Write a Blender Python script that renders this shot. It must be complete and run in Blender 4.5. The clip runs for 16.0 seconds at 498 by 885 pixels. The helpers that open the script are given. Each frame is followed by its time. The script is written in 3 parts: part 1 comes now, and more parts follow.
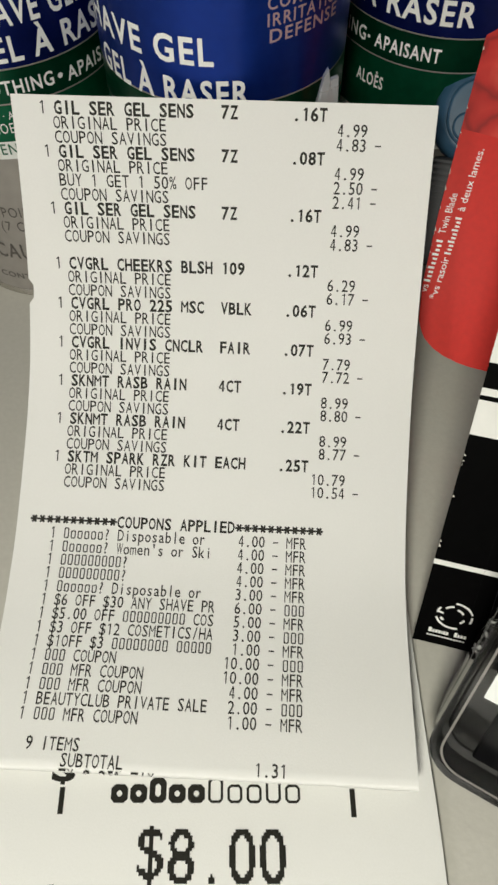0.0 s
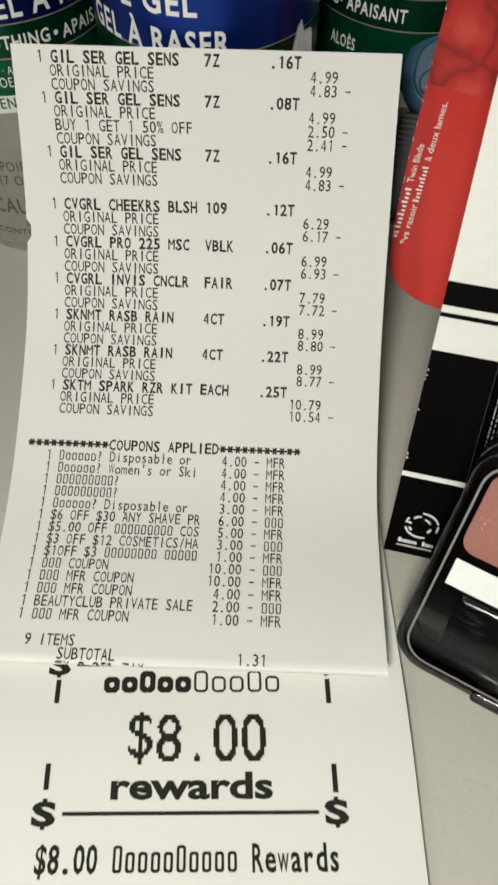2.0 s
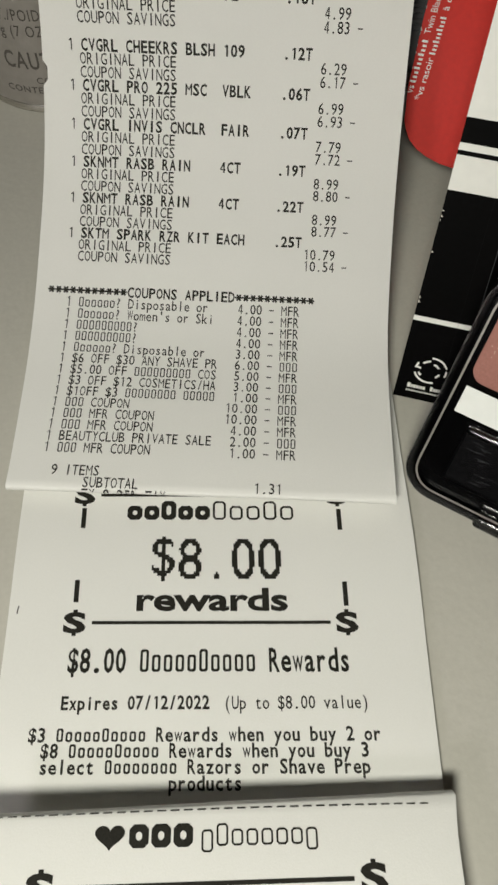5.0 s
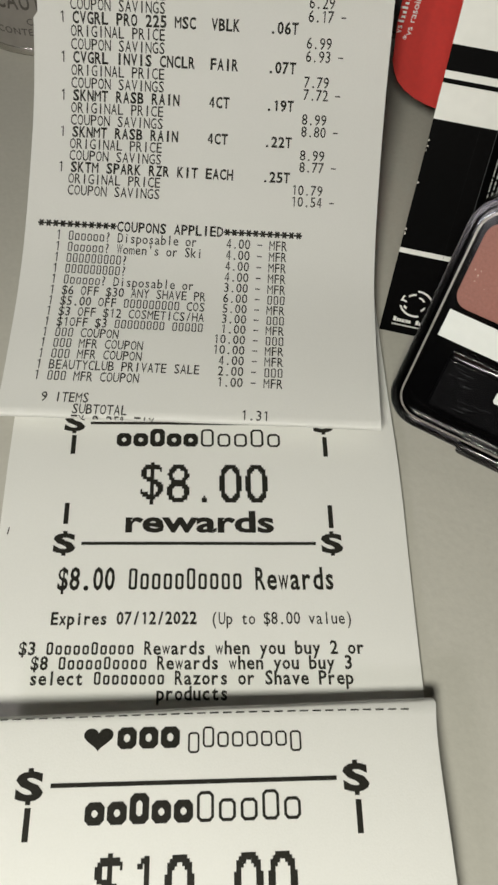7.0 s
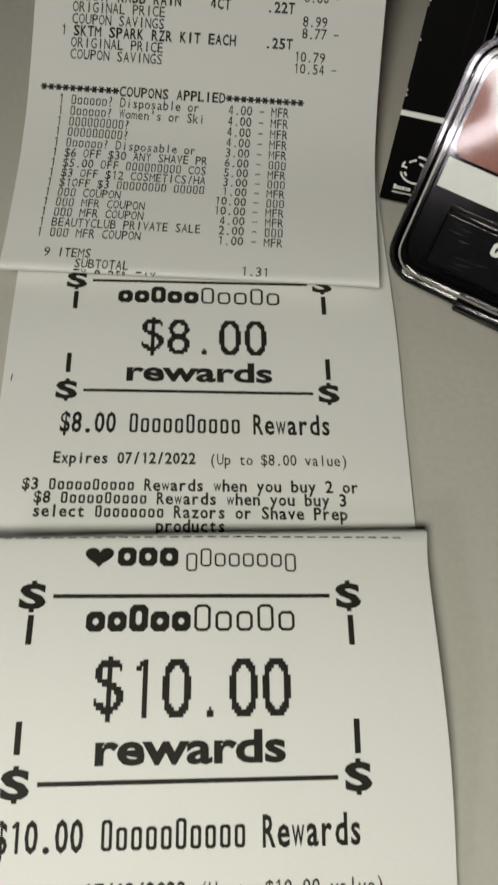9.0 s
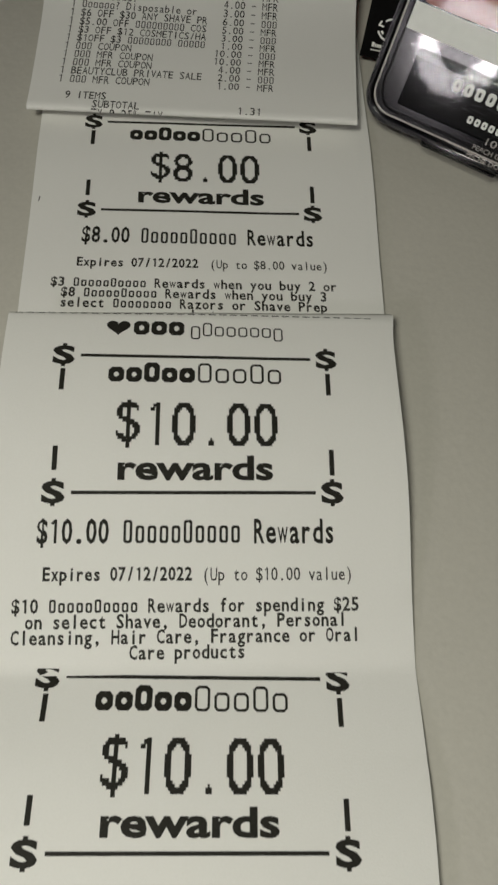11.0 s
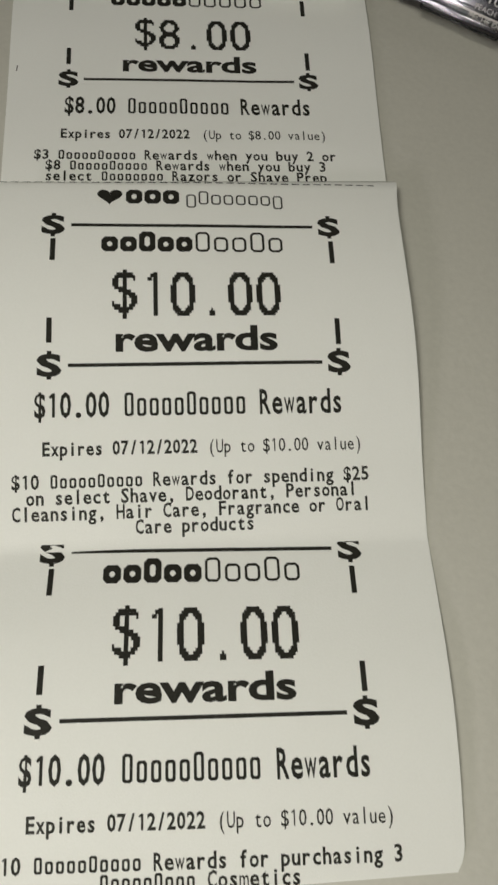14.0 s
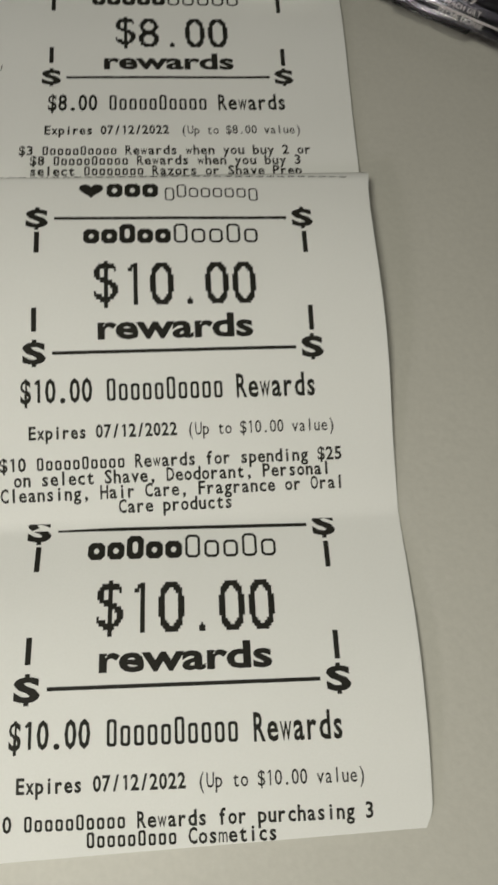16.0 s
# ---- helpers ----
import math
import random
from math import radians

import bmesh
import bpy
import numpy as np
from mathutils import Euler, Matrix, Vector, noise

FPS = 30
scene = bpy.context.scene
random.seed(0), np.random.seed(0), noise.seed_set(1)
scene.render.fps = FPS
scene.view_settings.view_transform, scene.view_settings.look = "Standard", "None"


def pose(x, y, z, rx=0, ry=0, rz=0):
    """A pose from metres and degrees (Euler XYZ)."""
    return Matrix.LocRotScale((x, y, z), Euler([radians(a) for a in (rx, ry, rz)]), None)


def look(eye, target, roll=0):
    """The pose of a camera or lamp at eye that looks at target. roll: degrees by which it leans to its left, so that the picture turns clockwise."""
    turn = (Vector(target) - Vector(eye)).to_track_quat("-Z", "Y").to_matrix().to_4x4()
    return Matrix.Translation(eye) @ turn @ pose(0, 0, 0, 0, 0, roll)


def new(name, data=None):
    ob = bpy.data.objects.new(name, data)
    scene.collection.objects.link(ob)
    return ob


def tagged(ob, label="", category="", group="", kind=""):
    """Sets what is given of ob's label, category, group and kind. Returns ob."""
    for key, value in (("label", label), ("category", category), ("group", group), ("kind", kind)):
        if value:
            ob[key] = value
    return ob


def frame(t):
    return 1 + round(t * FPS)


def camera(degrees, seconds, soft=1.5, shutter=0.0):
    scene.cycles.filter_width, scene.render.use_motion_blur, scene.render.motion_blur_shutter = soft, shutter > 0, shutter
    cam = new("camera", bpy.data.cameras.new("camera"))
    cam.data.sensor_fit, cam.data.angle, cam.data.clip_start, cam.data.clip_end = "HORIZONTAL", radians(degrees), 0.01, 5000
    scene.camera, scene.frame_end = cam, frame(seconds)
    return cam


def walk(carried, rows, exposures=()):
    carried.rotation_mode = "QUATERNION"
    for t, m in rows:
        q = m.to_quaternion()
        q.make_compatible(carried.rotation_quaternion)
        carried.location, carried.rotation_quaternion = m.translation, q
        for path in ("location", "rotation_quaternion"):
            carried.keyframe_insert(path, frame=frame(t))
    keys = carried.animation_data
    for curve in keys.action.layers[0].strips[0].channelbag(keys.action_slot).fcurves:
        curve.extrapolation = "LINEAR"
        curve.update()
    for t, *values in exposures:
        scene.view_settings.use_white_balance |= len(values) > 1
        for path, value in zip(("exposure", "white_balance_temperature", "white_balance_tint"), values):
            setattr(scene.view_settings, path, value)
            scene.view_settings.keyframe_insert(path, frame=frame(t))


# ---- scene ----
cam = camera(36.85, 16.0, soft=2.6, shutter=0.5)
PATH = [
    (0, (0.00254, 0.01183, 0.15250), (0.00431, 0.27978, -0.26963), -0.49),
    (0.5, (0.00305, 0.00729, 0.15403), (0.00620, 0.27676, -0.26713), -0.28),
    (1, (0.00234, 0.00400, 0.15305), (0.00657, 0.27557, -0.26675), -0.10),
    (1.5, (0.00004, -0.00081, 0.15462), (0.00875, 0.27132, -0.26475), 0.67),
    (2, (0.00410, -0.01073, 0.15254), (0.01189, 0.26306, -0.26576), 0.32),
    (2.5, (0.00104, -0.01457, 0.15054), (0.00922, 0.25369, -0.27132), 0.32),
    (3, (0.00154, -0.01461, 0.15180), (0.00898, 0.24175, -0.27742), 0.27),
    (3.5, (0.00351, -0.01914, 0.14836), (0.01279, 0.22443, -0.28820), 0.73),
    (4, (-0.00015, -0.02331, 0.14939), (0.01007, 0.21470, -0.29021), 1.25),
    (6.5, (-0.00231, -0.03999, 0.14415), (0.01518, 0.18912, -0.29993), 3.34),
    (7, (-0.00105, -0.04281, 0.14396), (0.01729, 0.18352, -0.30150), 3.59),
    (7.5, (-0.00263, -0.04588, 0.14245), (0.01718, 0.17784, -0.30427), 3.99),
    (8, (-0.00406, -0.05223, 0.14150), (0.01559, 0.16700, -0.30745), 4.13),
    (8.5, (-0.00116, -0.06129, 0.13666), (0.01899, 0.15414, -0.31410), 4.56),
    (9, (-0.00100, -0.06677, 0.13557), (0.01719, 0.14293, -0.31796), 4.54),
    (9.5, (0.00205, -0.07467, 0.13257), (0.02046, 0.12387, -0.32595), 5.10),
    (10, (0.00108, -0.09083, 0.13590), (0.01397, 0.10460, -0.32415), 3.76),
    (12.5, (-0.00352, -0.12181, 0.14803), (0.02979, 0.06281, -0.31544), 8.44),
    (13, (-0.00459, -0.12232, 0.14235), (0.02706, 0.05643, -0.32353), 7.92),
    (13.5, (-0.00638, -0.12092, 0.13808), (0.02642, 0.04971, -0.33076), 8.64),
    (14, (-0.00613, -0.12518, 0.13328), (0.02734, 0.03615, -0.33880), 9.43),
    (14.5, (-0.00535, -0.12871, 0.13758), (0.03083, 0.03412, -0.33377), 10.14),
    (15, (-0.00544, -0.12944, 0.13633), (0.03042, 0.03034, -0.33609), 10.31),
    (15.5, (-0.00615, -0.13098, 0.13229), (0.02914, 0.02267, -0.34220), 10.88),
    (16, (-0.00181, -0.12965, 0.13873), (0.02982, 0.02794, -0.33473), 8.32),
]
EXPOSURES = [(0, 0.57), (1.5, 0.56), (3, 0.42), (4, 0.27), (6.5, 0.19), (7, 0.15), (8, 0.04), (8.5, -0.16), (9.5, -0.35), (10, -0.56), (12.5, -0.73), (13, -0.62), (15, -0.55), (16, -0.6)]
walk(cam, [(t, look(eye, target, roll)) for t, eye, target, roll in PATH], EXPOSURES)

# ---- light ----
world = bpy.data.worlds.new("room_air")
scene.world = world
world.use_nodes = True
world.node_tree.nodes["Background"].inputs[0].default_value = (1.0, 0.93, 0.82, 1)
world.node_tree.nodes["Background"].inputs[1].default_value = 0.045

# Unseen key lamp added low over the table, placed to fit the brightness falloff.
lamp = bpy.data.lights.new("added_key_lamp", "AREA")
lamp.shape, lamp.size, lamp.energy, lamp.color = "DISK", 0.090, 1.26, (1.0, 0.985, 0.875)
lamp_ob = new("added_key_lamp", lamp)
lamp_ob.matrix_world = look((-0.080, -0.190, 0.315), (0.0, -0.20, 0.0))


# ---- materials ----
def mat(name, colour, rough=0.6, metal=0.0, vary=0.06, scale=400.0, bump=0.0, bump_scale=900.0, coat=0.0, stain=0.0, stain_scale=25.0, dark=None, spec=0.5):
    """A surface with fine grain, broad stains and relief; scale in periods per metre."""
    m = bpy.data.materials.new(name)
    m.use_nodes = True
    n, k = m.node_tree.nodes, m.node_tree.links
    b = n["Principled BSDF"]
    b.inputs["Roughness"].default_value, b.inputs["Metallic"].default_value = rough, metal
    b.inputs["Coat Weight"].default_value, b.inputs["Specular IOR Level"].default_value = coat, spec
    geo = n.new("ShaderNodeTexCoord")
    fine = n.new("ShaderNodeTexNoise")
    fine.inputs["Scale"].default_value, fine.inputs["Detail"].default_value = scale, 6
    wide = n.new("ShaderNodeTexNoise")
    wide.inputs["Scale"].default_value, wide.inputs["Detail"].default_value = stain_scale, 3
    k.new(geo.outputs["Object"], fine.inputs["Vector"])
    k.new(geo.outputs["Object"], wide.inputs["Vector"])
    c = Vector(colour)
    ramp = n.new("ShaderNodeValToRGB")
    ramp.color_ramp.elements[0].position, ramp.color_ramp.elements[1].position = 0.3, 0.7
    ramp.color_ramp.elements[0].color = (*(c * (1 - vary)), 1)
    ramp.color_ramp.elements[1].color = (*[min(1, v * (1 + vary)) for v in c], 1)
    k.new(fine.outputs["Fac"], ramp.inputs["Fac"])
    mix = n.new("ShaderNodeMix")
    mix.data_type, mix.blend_type = "RGBA", "MIX"
    mix.inputs["B"].default_value = (*(dark or c * 0.7), 1)
    band = n.new("ShaderNodeMapRange")
    band.inputs["From Min"].default_value, band.inputs["From Max"].default_value = 0.45, 0.75
    band.inputs["To Max"].default_value = stain
    k.new(wide.outputs["Fac"], band.inputs["Value"])
    k.new(band.outputs["Result"], mix.inputs["Factor"])
    k.new(ramp.outputs["Color"], mix.inputs["A"])
    k.new(mix.outputs["Result"], b.inputs["Base Color"])
    gloss = n.new("ShaderNodeMapRange")
    gloss.inputs["To Min"].default_value, gloss.inputs["To Max"].default_value = rough * 0.88, min(1, rough * 1.12)
    k.new(wide.outputs["Fac"], gloss.inputs["Value"])
    k.new(gloss.outputs["Result"], b.inputs["Roughness"])
    if bump:
        relief = n.new("ShaderNodeTexNoise")
        relief.inputs["Scale"].default_value, relief.inputs["Detail"].default_value = bump_scale, 5
        k.new(geo.outputs["Object"], relief.inputs["Vector"])
        bm_ = n.new("ShaderNodeBump")
        bm_.inputs["Strength"].default_value, bm_.inputs["Distance"].default_value = 1.0, bump
        k.new(relief.outputs["Fac"], bm_.inputs["Height"])
        k.new(bm_.outputs["Normal"], b.inputs["Normal"])
    return m


def clear(name, rough=0.06, ior=1.42):
    """Thin clear moulded plastic: what lies behind it shows straight through, under a gloss."""
    m = bpy.data.materials.new(name)
    m.use_nodes = True
    n, k = m.node_tree.nodes, m.node_tree.links
    n.remove(n["Principled BSDF"])
    through_it, gloss, share, mix = n.new("ShaderNodeBsdfTransparent"), n.new("ShaderNodeBsdfGlossy"), n.new("ShaderNodeFresnel"), n.new("ShaderNodeMixShader")
    through_it.inputs["Color"].default_value = (0.97, 0.97, 0.97, 1)
    gloss.inputs["Roughness"].default_value, share.inputs["IOR"].default_value = rough, ior
    k.new(share.outputs["Fac"], mix.inputs["Fac"])
    k.new(through_it.outputs["BSDF"], mix.inputs[1])
    k.new(gloss.outputs["BSDF"], mix.inputs[2])
    k.new(mix.outputs["Shader"], n["Material Output"].inputs["Surface"])
    return m


def glow(name, colour, strength):
    m = bpy.data.materials.new(name)
    m.use_nodes = True
    b = m.node_tree.nodes["Principled BSDF"]
    b.inputs["Emission Color"].default_value, b.inputs["Emission Strength"].default_value = (*colour, 1), strength
    return m


TABLE = mat("painted_tabletop", (0.53, 0.515, 0.455), 0.50, vary=0.03, scale=900, bump=0.00011, bump_scale=420, spec=0.4, stain=0.10, stain_scale=14)
WALL = mat("wall_paint", (0.20, 0.18, 0.15), 0.8, bump=0.0004, bump_scale=60)
FLOOR = mat("floor_boards", (0.22, 0.14, 0.08), 0.5, vary=0.2, scale=30)
PAPER = mat("thermal_paper", (0.785, 0.785, 0.745), 0.72, spec=0.25, vary=0.012, scale=2600, bump=0.00003, bump_scale=3000, stain=0.04, stain_scale=30)
INK = mat("thermal_ink", (0.024, 0.023, 0.019), 0.6, spec=0.15, vary=0.35, scale=2200, stain=0.25, stain_scale=160, dark=(0.10, 0.098, 0.085))
INK_BIG = mat("thermal_ink_heavy", (0.020, 0.019, 0.015), 0.6, spec=0.12, vary=0.3, scale=3000, stain=0.2, stain_scale=240, dark=(0.048, 0.046, 0.038))
NAVY = mat("navy_foil_label", (0.005, 0.015, 0.15), 0.36, metal=0.82, vary=0.08, scale=500, coat=0.12)
BLUE = mat("blue_foil_label", (0.006, 0.036, 0.29), 0.38, metal=0.82, vary=0.06, scale=500, coat=0.12)
GREEN_DARK = mat("dark_green_label", (0.002, 0.070, 0.032), 0.36, metal=0.8, vary=0.1, scale=500, coat=0.12)
GREEN = mat("green_label", (0.003, 0.115, 0.052), 0.36, metal=0.75, vary=0.08, scale=500, coat=0.12)
LABEL_WHITE = mat("white_label", (0.74, 0.76, 0.72), 0.35, vary=0.03, coat=0.3)
SILVER = mat("silver_grey_label", (0.33, 0.31, 0.28), 0.36, metal=0.35, vary=0.05, scale=300, coat=0.2)
STEEL = mat("tinplate", (0.62, 0.60, 0.56), 0.25, metal=1.0, vary=0.05)
PRINT_WHITE = mat("white_label_print", (0.80, 0.81, 0.78), 0.4, vary=0.03)
PRINT_GREY = mat("grey_label_print", (0.10, 0.09, 0.08), 0.45)
PRINT_PINK = mat("rose_silver_print", (0.50, 0.36, 0.42), 0.35, metal=0.3)
RED_CARD = mat("glossy_red_card", (0.60, 0.020, 0.011), 0.55, vary=0.05, scale=700, spec=0.25, stain=0.12, stain_scale=18, dark=(0.50, 0.016, 0.012))
CARD_EDGE = mat("raw_card_edge", (0.66, 0.62, 0.56), 0.8)
BLUE_PLASTIC = mat("blue_moulded_plastic", (0.034, 0.090, 0.155), 0.36, vary=0.10, scale=200, spec=0.35)
RUBBER = mat("grey_rubber", (0.035, 0.037, 0.040), 0.6)
BLACK_CARD = mat("black_coated_card", (0.0014, 0.0014, 0.0014), 0.5, spec=0.03, vary=0.25, scale=800)
WHITE_CARD = mat("white_coated_card", (0.80, 0.80, 0.75), 0.45, vary=0.02, bump=0.00002, bump_scale=2500)
BLACK_PLASTIC = mat("black_moulded_plastic", (0.0014, 0.0014, 0.0016), 0.14, vary=0.2, scale=900, coat=0.6)
BRUSH = mat("black_bristle_tray", (0.003, 0.003, 0.0035), 0.4, spec=0.08, vary=0.5, scale=1500, bump=0.0001, bump_scale=1500)
STICKER = mat("white_sticker", (0.80, 0.82, 0.79), 0.5, vary=0.02)
LID = clear("clear_styrene_lid", ior=1.38)
BLISTER = mat("cloudy_film", (0.55, 0.57, 0.58), 0.28, vary=0.10, scale=300)
BLISTER.node_tree.nodes["Principled BSDF"].inputs["Transmission Weight"].default_value = 0.45
CATCH = clear("clear_catch_plastic", 0.15, 1.7)
RING = glow("ring_lamp_tube", (1.0, 0.93, 0.97), 50.0)
RING_BODY = mat("lamp_housing", (0.05, 0.05, 0.05), 0.5)


def blush_material():
    m = mat("pressed_powder", (0.36, 0.155, 0.122), 0.62, vary=0.10, scale=1800, bump=0.00006, bump_scale=2500)
    n, k = m.node_tree.nodes, m.node_tree.links
    b = n["Principled BSDF"]
    spots = n.new("ShaderNodeTexVoronoi")
    spots.inputs["Scale"].default_value = 900
    tex = n.new("ShaderNodeTexCoord")
    k.new(tex.outputs["Object"], spots.inputs["Vector"])
    near = n.new("ShaderNodeMath")
    near.operation, near.inputs[1].default_value = "LESS_THAN", 0.11
    k.new(spots.outputs["Distance"], near.inputs[0])
    few = n.new("ShaderNodeSeparateColor")
    k.new(spots.outputs["Color"], few.inputs["Color"])
    pick = n.new("ShaderNodeMath")
    pick.operation, pick.inputs[1].default_value = "GREATER_THAN", 0.55
    k.new(few.outputs["Red"], pick.inputs[0])
    both = n.new("ShaderNodeMath")
    both.operation = "MULTIPLY"
    k.new(near.outputs[0], both.inputs[0])
    k.new(pick.outputs[0], both.inputs[1])
    mix = n.new("ShaderNodeMix")
    mix.data_type = "RGBA"
    old = b.inputs["Base Color"].links[0].from_socket
    k.new(old, mix.inputs["A"])
    mix.inputs["B"].default_value = (0.95, 0.80, 0.62, 1)
    k.new(both.outputs[0], mix.inputs["Factor"])
    k.new(mix.outputs["Result"], b.inputs["Base Color"])
    return m


def berry_material():
    m = bpy.data.materials.new("printed_berries")
    m.use_nodes = True
    n, k = m.node_tree.nodes, m.node_tree.links
    b = n["Principled BSDF"]
    b.inputs["Roughness"].default_value, b.inputs["Specular IOR Level"].default_value = 0.55, 0.25
    tex = n.new("ShaderNodeTexCoord")
    wob = n.new("ShaderNodeTexNoise")
    wob.inputs["Scale"].default_value = 160
    warp = n.new("ShaderNodeMix")
    warp.data_type, warp.blend_type = "RGBA", "LINEAR_LIGHT"
    warp.inputs["Factor"].default_value = 0.0022
    k.new(tex.outputs["Object"], wob.inputs["Vector"])
    k.new(tex.outputs["Object"], warp.inputs["A"])
    k.new(wob.outputs["Color"], warp.inputs["B"])
    edge_of, mound = n.new("ShaderNodeTexVoronoi"), n.new("ShaderNodeTexVoronoi")
    edge_of.feature = "DISTANCE_TO_EDGE"
    for v in (edge_of, mound):
        v.inputs["Scale"].default_value = 88
        k.new(warp.outputs["Result"], v.inputs["Vector"])
    ramp = n.new("ShaderNodeValToRGB")
    ramp.color_ramp.elements[0].position, ramp.color_ramp.elements[1].position = 0.0, 0.30
    ramp.color_ramp.elements[0].color, ramp.color_ramp.elements[1].color = (0.27, 0.010, 0.008, 1), (0.60, 0.036, 0.024, 1)
    mid = ramp.color_ramp.elements.new(0.07)
    mid.color = (0.47, 0.018, 0.012, 1)
    k.new(edge_of.outputs["Distance"], ramp.inputs["Fac"])
    crown = n.new("ShaderNodeMapRange")
    crown.inputs["From Min"].default_value, crown.inputs["From Max"].default_value = 0.42, 0.05
    k.new(mound.outputs["Distance"], crown.inputs["Value"])
    dapple = n.new("ShaderNodeTexNoise")
    dapple.inputs["Scale"].default_value, dapple.inputs["Detail"].default_value = 900, 4
    k.new(tex.outputs["Object"], dapple.inputs["Vector"])
    soft = n.new("ShaderNodeMath")
    soft.operation = "MULTIPLY"
    k.new(crown.outputs["Result"], soft.inputs[0])
    k.new(dapple.outputs["Fac"], soft.inputs[1])
    pale = n.new("ShaderNodeMix")
    pale.data_type = "RGBA"
    pale.inputs["B"].default_value = (0.78, 0.13, 0.085, 1)
    k.new(soft.outputs[0], pale.inputs["Factor"])
    k.new(ramp.outputs["Color"], pale.inputs["A"])
    k.new(pale.outputs["Result"], b.inputs["Base Color"])
    return m


BLUSH = blush_material()
BERRIES = berry_material()


# ---- building helpers ----
def mesh_of(name, verts, faces, material, smooth=False):
    me = bpy.data.meshes.new(name)
    me.from_pydata([tuple(v) for v in verts], [], faces)
    me.materials.append(material)
    if smooth:
        for p in me.polygons:
            p.use_smooth = True
    me.update()
    return me


def part(name, bm, material, parent, label="", smooth=False):
    """Links a bmesh, or a (verts, faces) pair, as one mesh under its thing."""
    if isinstance(bm, tuple):
        me = mesh_of(name, bm[0], bm[1], material, smooth)
    else:
        me = bpy.data.meshes.new(name)
        bm.to_mesh(me)
        bm.free()
        me.materials.append(material)
        for p in me.polygons:
            p.use_smooth = smooth
    ob = new(name, me)
    ob.parent = parent
    return tagged(ob, label)


def thing(name, label, category, at=None, group="", kind=""):
    ob = new(name)
    ob.empty_display_size = 0.01
    if at is not None:
        ob.matrix_world = at
    return tagged(ob, label, category, group, kind)


def box(x0, x1, y0, y1, z0, z1, bevel=0.0, seg=2):
    bm = bmesh.new()
    bmesh.ops.create_cube(bm, size=1, matrix=Matrix.LocRotScale(((x0 + x1) / 2, (y0 + y1) / 2, (z0 + z1) / 2), None, (x1 - x0, y1 - y0, z1 - z0)))
    if bevel:
        bmesh.ops.bevel(bm, geom=bm.edges[:], offset=bevel, segments=seg, affect="EDGES", profile=0.5)
    return bm


def rounded(w, h, r, n=6):
    """The outline of a rounded rectangle with its corner at the origin."""
    pts = []
    for cx, cy, a0 in ((w - r, r, -90), (w - r, h - r, 0), (r, h - r, 90), (r, r, 180)):
        pts += [(cx + r * math.cos(radians(a0 + 90 * i / n)), cy + r * math.sin(radians(a0 + 90 * i / n))) for i in range(n + 1)]
    return pts


def loft(rings, cap0=True, cap1=True):
    """Faces through closed outlines, given as lists of points."""
    n, verts, faces = len(rings[0]), [p for r in rings for p in r], []
    for a in range(len(rings) - 1):
        faces += [(a * n + i, a * n + (i + 1) % n, (a + 1) * n + (i + 1) % n, (a + 1) * n + i) for i in range(n)]
    if cap0:
        faces.append(tuple(reversed(range(n))))
    if cap1:
        faces.append(tuple(range((len(rings) - 1) * n, len(rings) * n)))
    return verts, faces


def lathe(profile, n=72):
    return loft([[(r * math.cos(2 * math.pi * i / n), r * math.sin(2 * math.pi * i / n), z) for i in range(n)] for r, z in profile])


# ---- lettering, from the built-in font ----
GLYPHS = {}


def outline_of(text, weight=0.0, fine=3, space=1.0):
    """Flat triangles of a word: points, faces and their bounds; one em is one unit."""
    key = (text, weight, fine, space)
    if key not in GLYPHS:
        cu = bpy.data.curves.new("word", "FONT")
        cu.body, cu.offset, cu.resolution_u, cu.fill_mode, cu.space_character = text, weight, fine, "FRONT", space
        ob = bpy.data.objects.new("word", cu)
        me = bpy.data.meshes.new_from_object(ob)
        pts = np.array([v.co[:2] for v in me.vertices]) if len(me.vertices) else np.zeros((0, 2))
        GLYPHS[key] = pts, [tuple(p.vertices) for p in me.polygons]
        bpy.data.objects.remove(ob)
        bpy.data.curves.remove(cu)
        bpy.data.meshes.remove(me)
    return GLYPHS[key]


CAP = float(outline_of("H")[0][:, 1].max())


